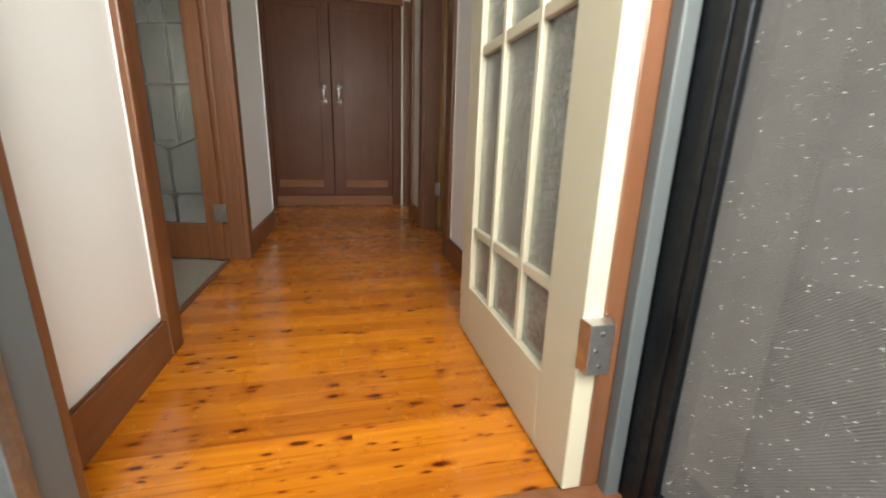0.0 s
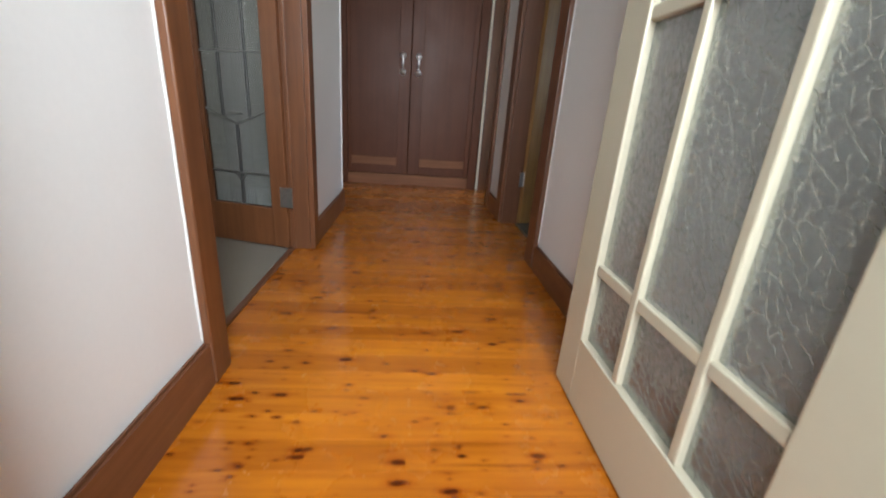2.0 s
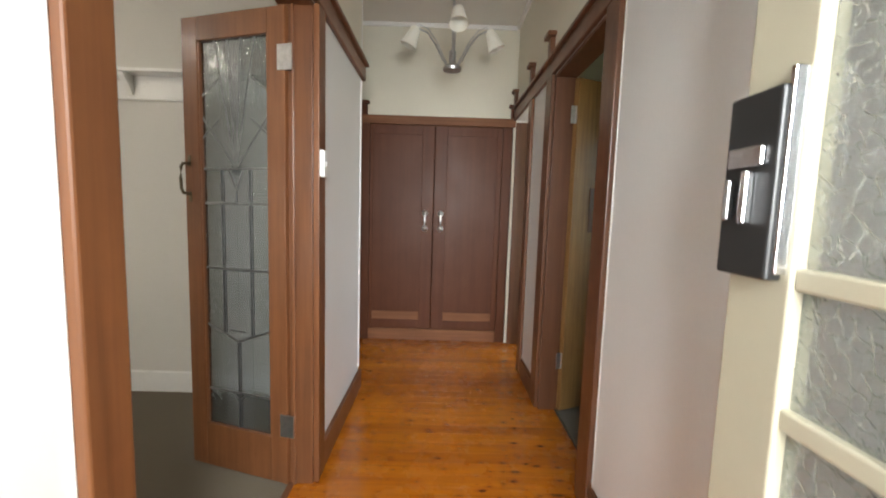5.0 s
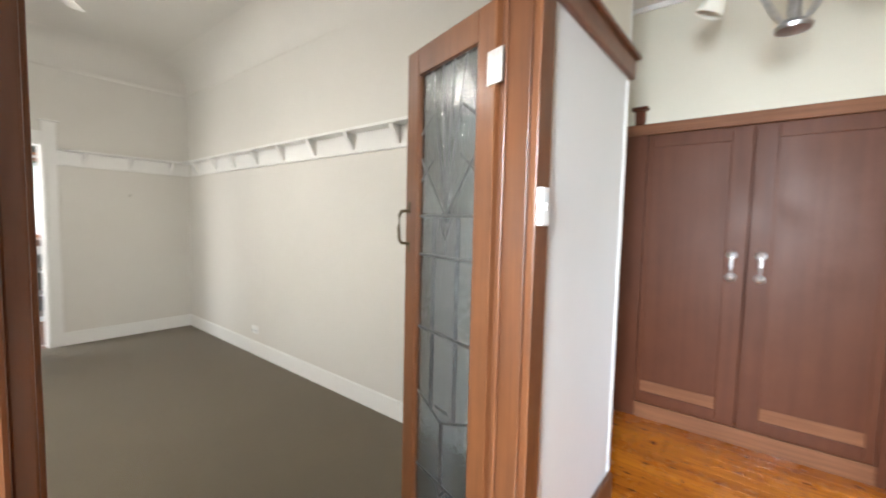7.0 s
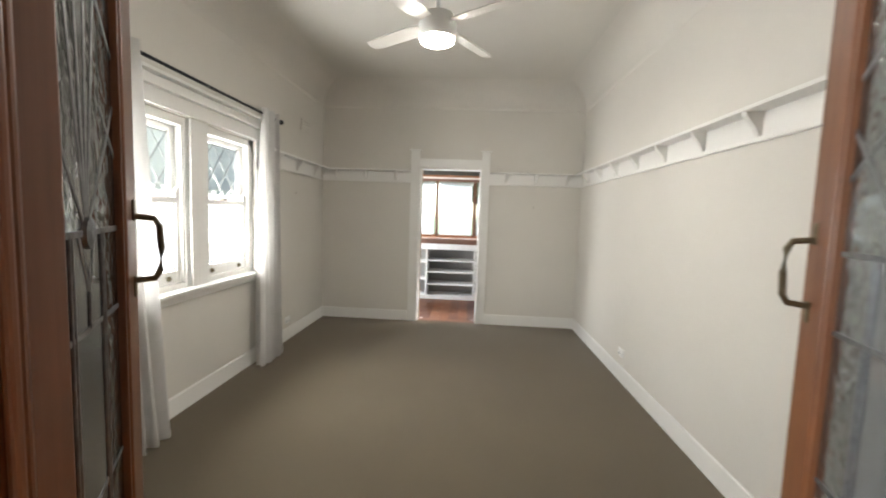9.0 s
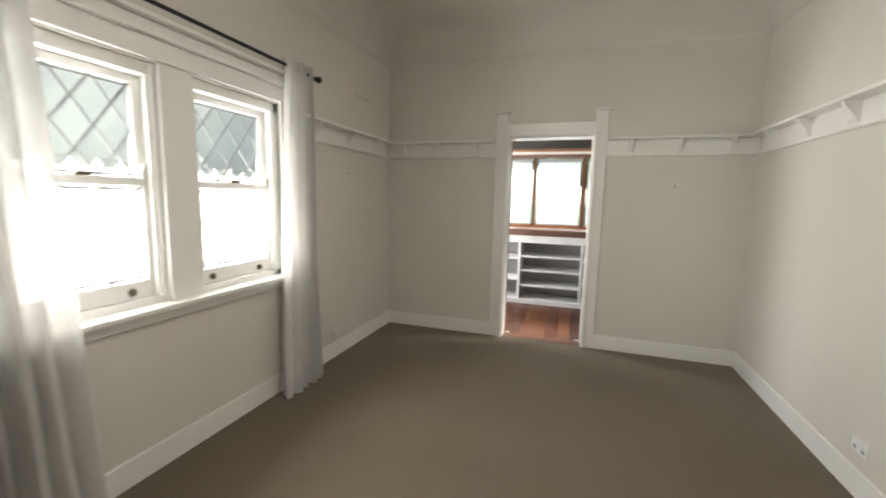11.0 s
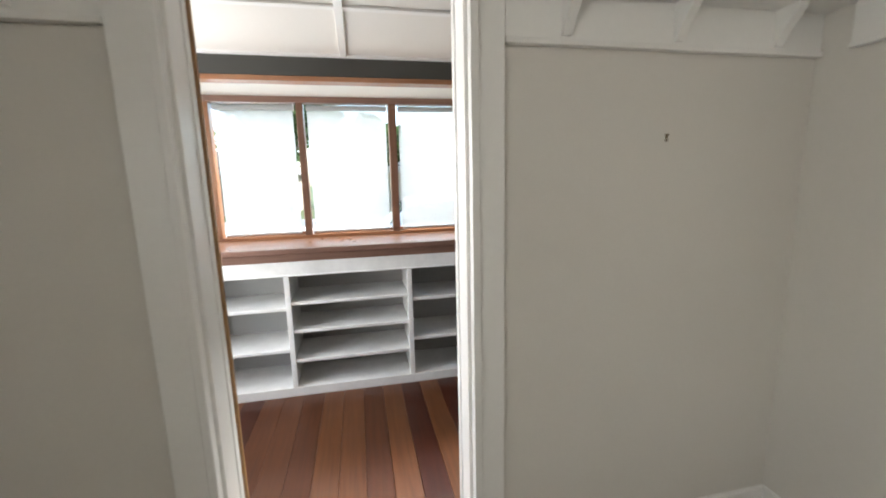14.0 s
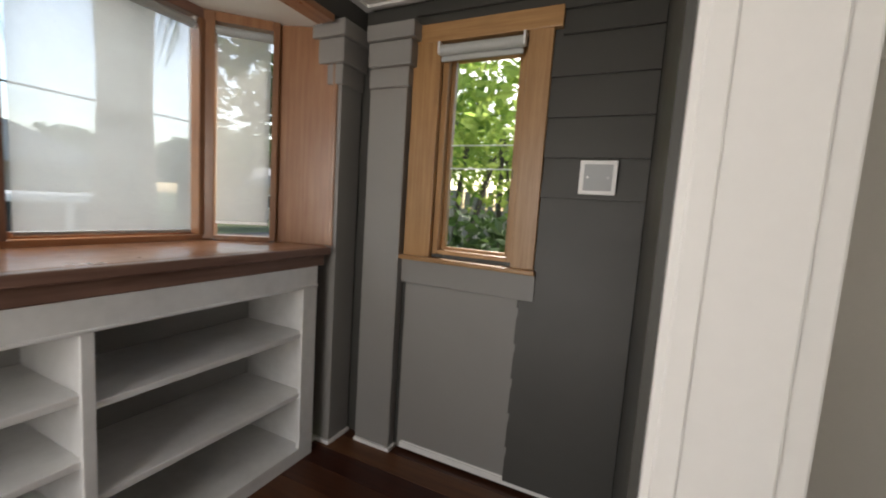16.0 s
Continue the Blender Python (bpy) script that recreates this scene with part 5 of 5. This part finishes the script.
def side_window():
    w = thing("window_3", "honey timber casement window with a rolled-up blind", "window")
    y = SR
    x0, x1, z0, z1 = -6.69, -6.28, 1.04, 2.0
    block("casing", w, HONEY, -6.835, x0, y - 0.02, y + 0.012, 1.02, 2.06, 0.004)
    block("casing", w, HONEY, x1, -6.175, y - 0.02, y + 0.012, 1.02, 2.06, 0.004)
    block("casing_head", w, HONEY_X, -6.86, -6.14, y - 0.026, y + 0.012, 2.03, 2.115, 0.004)
    block("sill", w, HONEY_X, -6.86, -6.165, y - 0.045, y + 0.02, 1.0, 1.022, 0.004)
    for a, b in ((x0, x0 + 0.03), (x1 - 0.03, x1)):
        block("jamb", w, HONEY, a, b, y + 0.012, y + 0.11, z0 - 0.01, z1, 0.003)
    block("jamb_sill", w, HONEY_X, x0 + 0.03, x1 - 0.03, y + 0.012, y + 0.11, z0 - 0.01, z0 + 0.02, 0.003)
    block("jamb_head", w, HONEY_X, x0 + 0.03, x1 - 0.03, y + 0.012, y + 0.11, z1 - 0.03, z1, 0.003)
    s = block("sash", w, HONEY, x0 + 0.03, x0 + 0.05, y + 0.05, y + 0.08, z0 + 0.02, z1 - 0.03, 0.002)
    block("stile", s, HONEY, x1 - 0.05, x1 - 0.03, y + 0.05, y + 0.08, z0 + 0.02, z1 - 0.03, 0.002)
    block("rail", s, HONEY_X, x0 + 0.05, x1 - 0.05, y + 0.05, y + 0.08, z0 + 0.02, z0 + 0.035, 0.002)
    g = block("pane", s, GLASS, x0 + 0.05, x1 - 0.05, y + 0.063, y + 0.067, z0 + 0.035, z1 - 0.03, 0)
    g.visible_shadow = False
    for z in (1.46, 1.57):
        block("glass_edge", s, EDGE_W, x0 + 0.05, x1 - 0.05, y + 0.056, y + 0.062, z - 0.003, z + 0.003, 0.001, "pale polished glass edge")
    block("latch", w, BRASS_OLD, x1 - 0.045, x1 - 0.03, y + 0.04, y + 0.05, 1.42, 1.46, 0.003)
    b = thing("roller_blind", "small white blind rolled up at the window head", "blind", None, "screen blinds")
    part("roller", tube(bmesh.new(), [(x0 + 0.004, y - 0.03, 1.985), (x1 - 0.01, y - 0.03, 1.985)], 0.024, 16), BLIND_ROLL, b, smooth=True)
    block("hem_bar", b, BLIND_ROLL, x0 + 0.01, x1 - 0.016, y - 0.035, y - 0.022, 1.935, 1.955, 0.003)
    for x in (x0 + 0.002, x1 - 0.01):
        block("bracket", b, PLASTIC_W, x - 0.004, x + 0.006, y - 0.055, y - 0.02, 1.965, 2.02, 0.002)
    block("cloth", b, BLIND, x0 + 0.012, x1 - 0.018, y - 0.030, y - 0.0285, 1.95, 1.985, 0)


side_window()
structure("trim_window_apron", GREY_PANEL, [(-6.845, -6.165, SR - 0.014, SR + 0.012, 0.88, 1.0), (-6.82, -6.23, SR - 0.002, SR + 0.012, -0.01, 0.88)], 0.003, "lighter grey panel below the small window")
pl = thing("wall_plate", "white framed grey blank wall plate with two screws", "wall plate", pose(-5.95, SR - 0.022, 1.425))
part("frame", slab(bmesh.new(), -0.07, 0.07, -0.012, 0.0, -0.068, 0.068, 0.003), PLASTIC_W, pl)
part("face", slab(bmesh.new(), -0.053, 0.053, -0.015, -0.011, -0.052, 0.052, 0.001), PLASTIC_G, pl, "grey blank face")
for x in (-0.038, 0.038):
    part("screw", lathe(bmesh.new(), [(0.005, 0), (0.004, 0.002)], 8, Matrix.Translation((x, -0.015, 0)) @ Matrix.Rotation(radians(90), 4, 'X')), STEEL, pl)
for y, x in ((2.24, RF - 0.19), (2.96, RF - 0.18)):
    st = thing("door_stop", "small white door stop on the floor", "door stop", pose(x, y, -0.02))
    part("block", slab(bmesh.new(), -0.012, 0.012, -0.022, 0.022, 0.0, 0.016, 0.004), PLASTIC_W, st)

# ---------- outside ----------
structure("ground", GRASS, [(-400, 400, -400, 400, -1.0, -0.7)], 0, "lawn running into the distance")
structure("road", ASPHALT, [(-24, -12, -200, 200, -0.7, -0.69)], 0, "suburban asphalt road")
# pale ground and wall added so the bedroom's lower panes go white
structure("pale_ground", PALE, [(-30, 0.9, -40.0, 0.72, -0.7, -0.66)], 0, "pale ground added to blow out white beyond the bedroom windows")
structure("wall_pale_backdrop", PALE, [(-30, 2, -9.4, -9.0, -0.7, 2.9)], 0, "pale backdrop wall added to blow out white beyond the bedroom windows")
aw = thing("window_awning", "faded grey cloth awning over the bedroom windows", "awning")
bm = bmesh.new()
prism(bm, [(0.70, 2.42), (-0.22, 1.66), (-0.22, 1.65), (0.70, 2.41)], 3.9, Matrix(((0, 0, 1, -5.6), (1, 0, 0, 0), (0, 1, 0, 0), (0, 0, 0, 1))))
part("cloth", bm, AWNING, aw)
for k in range(25):
    part("scallop", lathe(bmesh.new(), [(0.075, 0), (0.075, 0.006)], 14, Matrix.Translation((-5.52 + k * 0.156, -0.22, 1.66)) @ Matrix.Rotation(radians(90), 4, 'X')), AWNING, aw)
for x in (-5.59, -1.71):
    part("arm", tube(bmesh.new(), [(x, 0.70, 1.95), (x, -0.21, 1.66)], 0.01, 8), STEEL, aw)


def leaves(bm, rng, centre, spread, count, size, long=1.6):
    """Many small folded leaves in a loose clump."""
    for _ in range(count):
        v = Vector((rng.gauss(0, 1), rng.gauss(0, 1), rng.gauss(0, 1)))
        v = v.normalized() * rng.uniform(0.25, 1) ** 0.6
        p = Vector(centre) + Vector((v.x * spread[0], v.y * spread[1], v.z * spread[2]))
        e = Euler((rng.uniform(0, 6.3), rng.uniform(0, 6.3), rng.uniform(0, 6.3))).to_matrix()
        s = size * rng.uniform(0.6, 1.4)
        pts = [Vector(q) * s for q in ((0, -long / 2, 0), (0.42, 0, 0.12), (0, long / 2, 0), (-0.42, 0, 0.12))]
        a = [bm.verts.new(p + e @ q) for q in pts]
        bm.faces.new((a[0], a[1], a[2]))
        bm.faces.new((a[0], a[2], a[3]))


def tree(x, y, h, crown, seed, leaf=0.22, count=1500, mat_=LEAF_A, label="broad leafy street tree"):
    rng = random.Random(seed)
    t = thing("tree", label, "tree", pose(x, y, -0.7))
    bm = bmesh.new()
    tube(bm, [(0, 0, 0), (0.1, 0.05, h * 0.3), (0.05, 0.15, h * 0.6)], 0.16 * h / 6, 9, r_end=0.09 * h / 6)
    limbs = []
    for k in range(6):
        a = k * math.tau / 6 + rng.uniform(-0.4, 0.4)
        e = Vector((math.cos(a) * crown * 0.6, math.sin(a) * crown * 0.6, h * rng.uniform(0.62, 0.92)))
        tube(bm, [(0.05, 0.1, h * rng.uniform(0.35, 0.55)), e * 0.55 + Vector((0, 0, h * 0.25)), e], 0.06 * h / 6, 6, r_end=0.02)
        limbs.append(e)
    part("trunk", bm, BARK, t, smooth=True)
    bm = bmesh.new()
    for e in limbs + [Vector((0, 0, h * 0.9)), Vector((0.2, 0.3, h * 0.75))]:
        leaves(bm, rng, e, (crown * 0.5, crown * 0.5, h * 0.18), count // 8, leaf)
    part("crown", bm, mat_, t)
    return t


tree(-17.0, -3.2, 6.0, 2.2, 3)
tree(-29, -1.2, 7.3, 3.2, 11, 0.3, 2600)
tree(-29, 3.4, 5.7, 2.4, 16, 0.3, 2000)
tree(-46, 18.0, 6.0, 4.4, 12, 0.4, 2000)
tree(-46, 6.0, 6.4, 4.6, 17, 0.4, 2000)
tree(-33, -10.0, 7.5, 3.6, 13, 0.35)
tree(-40, 27.0, 7.5, 4.5, 14, 0.4)
tree(-30, 17.5, 4.6, 3.2, 19, 0.3, 2200)
tree(-27, 23.0, 5.2, 3.4, 22, 0.3, 2200)
tree(-9.4, 17.5, 6.0, 2.4, 23, 0.14, 5200, LEAF_B, "tall bright green garden tree beyond the fence")
tree(-13.4, 17.8, 6.0, 2.4, 24, 0.14, 5200, LEAF_B, "tall bright green garden tree beyond the fence")
tree(-9.9, 6.7, 3.9, 1.3, 18, 0.11, 2600, LEAF_A, "dark glossy garden tree close to the bay")


def palm():
    rng = random.Random(21)
    t = thing("palm_tree", "palm tree with hanging fronds in the front garden", "tree", pose(-9.13, 4.02, -0.7))
    part("trunk", tube(bmesh.new(), [(0, 0, 0), (0.05, 0, 1.6), (0.02, 0.03, 3.6)], 0.22, 16, r_end=0.2), BARK, t, smooth=True)
    for k in range(14):
        a = k * math.tau / 11 + rng.uniform(-0.2, 0.2)
        L, drop = rng.uniform(0.75, 1.15), rng.uniform(0.2, 0.9)
        bm = bmesh.new()
        pts = [Vector((math.cos(a) * L * u, math.sin(a) * L * u, 3.5 + 0.45 * math.sin(u * 2.2) - drop * u * u * 1.3)) for u in [i / 10 for i in range(11)]]
        tube(bm, pts, 0.018, 5, r_end=0.004)
        for p, q in zip(pts[1:], pts[2:]):
            d = (q - p).normalized()
            sv = d.cross(Vector((0, 0, 1))).normalized()
            for s in (-1, 1):
                for o in (0, 0.5):
                    b = p.lerp(q, o)
                    tip = b + sv * s * 0.16 + d * 0.12 + Vector((0, 0, -rng.uniform(0.25, 0.55)))
                    v = [bm.verts.new(x) for x in (b, b + d * 0.035, tip)]
                    bm.faces.new(v)
        part("frond", bm, LEAF_A, t)


palm()


def house(x, y, w, d, h, label):
    t = thing("house", label, "house", pose(x, y, -0.7))
    part("wall", slab(bmesh.new(), -d / 2, d / 2, -w / 2, w / 2, 0, h, 0.02), BRICK_FAR, t)
    part("roof", prism(bmesh.new(), [(-w / 2 - 0.6, 0), (w / 2 + 0.6, 0), (0.5, 1.9), (-0.5, 1.9)], d + 1.2, Matrix(((0, 0, 1, -d / 2 - 0.6), (1, 0, 0, 0), (0, 1, 0, h), (0, 0, 0, 1)))), ROOF_FAR, t)
    for k in (-0.28, 0.22):
        win = part("window", slab(bmesh.new(), d / 2, d / 2 + 0.06, k * w - 0.9, k * w + 0.9, 0.9, 2.1, 0.01), GLOSS_W, t)
        part("pane", slab(bmesh.new(), d / 2 + 0.06, d / 2 + 0.07, k * w - 0.8, k * w + 0.8, 1.0, 2.0, 0), CAR_GLASS, win)
    part("door", slab(bmesh.new(), d / 2, d / 2 + 0.05, -0.45, 0.45, 0, 2.1, 0.01), HALL_TRIM, t)


house(-36, 9.6, 11, 8, 2.8, "single storey house with a pitched grey roof across the road")
house(-40, -8.0, 12, 8, 2.9, "single storey house with a pitched grey roof across the road")
house(-38, 30.0, 12, 8, 2.8, "single storey house with a pitched grey roof across the road")


def car(x, y, rz):
    c = thing("car", "white four wheel drive wagon parked on the street", "car", pose(x, y, -0.7, 0, 0, rz))
    body = [(-2.3, 0.35), (2.3, 0.35), (2.35, 0.75), (2.25, 1.0), (1.15, 1.1), (-2.25, 1.12), (-2.35, 0.8)]
    cab = [(1.15, 1.1), (0.55, 1.75), (-2.05, 1.8), (-2.25, 1.12)]
    side = Matrix(((1, 0, 0, 0), (0, 0, 1, -0.9), (0, 1, 0, 0), (0, 0, 0, 1)))
    bm = prism(bmesh.new(), body, 1.8, side)
    bmesh.ops.bevel(bm, geom=bm.edges[:], offset=0.05, segments=2, affect='EDGES')
    part("body", bm, CAR_W, c)
    bm = prism(bmesh.new(), cab, 1.6, Matrix(((1, 0, 0, 0), (0, 0, 1, -0.8), (0, 1, 0, 0), (0, 0, 0, 1))))
    bmesh.ops.bevel(bm, geom=bm.edges[:], offset=0.04, segments=2, affect='EDGES')
    part("cabin", bm, CAR_W, c)
    for s in (-1, 1):
        for a, b in ((-1.95, -1.15), (-1.05, -0.25), (-0.15, 0.55)):
            part("window", prism(bmesh.new(), [(a, 1.2), (b + (0.25 if b > 0.5 else 0), 1.2), (b, 1.66), (a, 1.66)], 0.01, Matrix(((1, 0, 0, 0), (0, 0, 1, s * 0.805 - 0.005), (0, 1, 0, 0), (0, 0, 0, 1)))), CAR_GLASS, c)
        for xw in (-1.4, 1.4):
            wh = part("wheel", lathe(bmesh.new(), [(0.0, -0.11), (0.30, -0.11), (0.36, -0.07), (0.36, 0.07), (0.30, 0.11), (0, 0.11)], 20, Matrix.Translation((xw, s * 0.82, 0.37)) @ Matrix.Rotation(radians(90), 4, 'X')), TYRE, c)
            part("rim", lathe(bmesh.new(), [(0.0, 0.0), (0.2, 0.01), (0.22, 0.0)], 16, Matrix.Translation((xw, s * 0.935, 0.37)) @ Matrix.Rotation(radians(-90 * s), 4, 'X')), STEEL, wh)
        part("headlight", slab(bmesh.new(), 2.28, 2.34, s * 0.7 - 0.15, s * 0.7 + 0.15, 0.75, 0.92, 0.02), PLASTIC_W, c)
    part("windscreen", prism(bmesh.new(), [(1.13, 1.14), (0.62, 1.68), (0.64, 1.69), (1.16, 1.15)], 1.4, Matrix(((1, 0, 0, 0), (0, 0, 1, -0.7), (0, 1, 0, 0), (0, 0, 0, 1)))), CAR_GLASS, c)


car(-14.6, 4.45, -90)

# garden beyond the small window
rng = random.Random(31)
for k, (x, y, h) in enumerate(((-7.7, 6.5, 2.7), (-6.9, 7.0, 3.0), (-8.4, 7.1, 3.4), (-6.2, 7.6, 3.2), (-9.3, 8.0, 4.2), (-7.7, 8.5, 4.4), (-8.6, 8.4, 4.6), (-6.8, 8.6, 4.4), (-7.0, 5.6, 1.7), (-7.5, 5.8, 1.75), (-6.6, 5.9, 1.7))):
    low = h < 2
    t = thing("shrub", "low dark leafy garden shrub" if low else "tall bright green garden shrub", "shrub", pose(x, y, -0.7), "garden shrubs")
    bm = bmesh.new()
    for j in range(5):
        a = rng.uniform(0, 6.3)
        tube(bm, [(0.05 * math.cos(a), 0.05 * math.sin(a), 0), (0.2 * math.cos(a), 0.2 * math.sin(a), h * 0.5), (0.5 * math.cos(a), 0.5 * math.sin(a), h * 0.95)], 0.04, 7, r_end=0.012)
    part("stem", bm, BARK, t, smooth=True)
    bm = bmesh.new()
    for j in range(11):
        leaves(bm, rng, (rng.uniform(-0.55, 0.55), rng.uniform(-0.4, 0.4), h * (rng.uniform(0.5, 1.0) if low else rng.uniform(0.72, 1.35))), (0.5, 0.45, 0.45), 85, rng.choice((0.05, 0.07, 0.11)))
    part("foliage", bm, LEAF_A if low else LEAF_B, t)
fence = thing("garden_fence", "weathered grey paling fence behind the shrubs", "fence", pose(-7.5, 9.3, -0.7))
for i in range(40):
    block("paling", fence, FENCE, -3.0 + i * 0.15, -2.87 + i * 0.15, 0, 0.02, 0, 2.3 + 0.02 * (i % 3), 0.004)
for z in (0.4, 1.9):
    block("rail", fence, FENCE, -3.0, 3.0, 0.02, 0.06, z, z + 0.08, 0.004)

# ---------- pieces: floorboards, weatherboards, blocks ----------
BW = 0.0875
short = mesh_of("board", slab(bmesh.new(), -0.66, HR + 0.1, 0.0003, BW - 0.0003, -0.02, 0.0, 0.0004), HALL_FLOOR)
longm = mesh_of("board", slab(bmesh.new(), -1.7, HR + 0.1, 0.0003, BW - 0.0003, -0.02, 0.0, 0.0004), HALL_FLOOR)
y = 1.60
while y < 5.86:
    b = new("floorboard", longm if y > 4.42 else short)
    b.parent = floor
    b.location = (0, y, 0)
    y += BW
SW = 0.135
sm = mesh_of("board", slab(bmesh.new(), -7.23, RF - 0.15, 0.0008, SW - 0.0008, -0.042, -0.02, 0.0012), SUN_FLOOR)
y = SL
while y < SR - 0.02:
    b = new("floorboard", sm)
    b.parent = sfloor
    b.location = (0, y, 0)
    y += SW

wall = bpy.data.objects["wall_sunroom_right"]
def weatherboard(x0, x1, z0, z1):
    bm = bmesh.new()
    o = [(0, z0), (0.026, z0), (0.008, z1 + 0.012), (0, z1 + 0.012)]
    prism(bm, o, x1 - x0, Matrix(((0, 0, 1, x0), (-1, 0, 0, SR + 0.012), (0, 1, 0, 0), (0, 0, 0, 1))))
    part("weatherboard", bm, CHARCOAL, wall)
z = 0.02
while z < 2.2:
    z1 = min(z + 0.165, 2.225)
    if z > 1.0 and z1 < 2.12:
        weatherboard(-6.175, RF - 0.155, z, z1)
    elif z1 <= 1.0 + 0.1:
        weatherboard(-6.235, RF - 0.155, z, z1)
    else:
        weatherboard(-6.84, RF - 0.155, max(z, 2.1), z1)
        if z < 2.1:
            weatherboard(-6.14, RF - 0.155, z, 2.1)
    z = z1

bwall = structure("wall_porch_right", MORTAR, [(0.72, 0.9, -2.2, 1.46, -0.25, 3.05)], 0, "grey painted block porch wall")
blk = mesh_of("block", slab(bmesh.new(), 0.69, 0.725, 0.006, 0.384, 0.006, 0.184, 0.005), BLOCK)
for r in range(17):
    for c in range(-6, 4):
        yy = c * 0.39 + (0.195 if r % 2 else 0) - 0.12
        if yy < -2.2 or yy + 0.39 > 1.47:
            continue
        b = new("block", blk)
        b.parent = bwall
        b.location = (0, yy, -0.25 + r * 0.19)
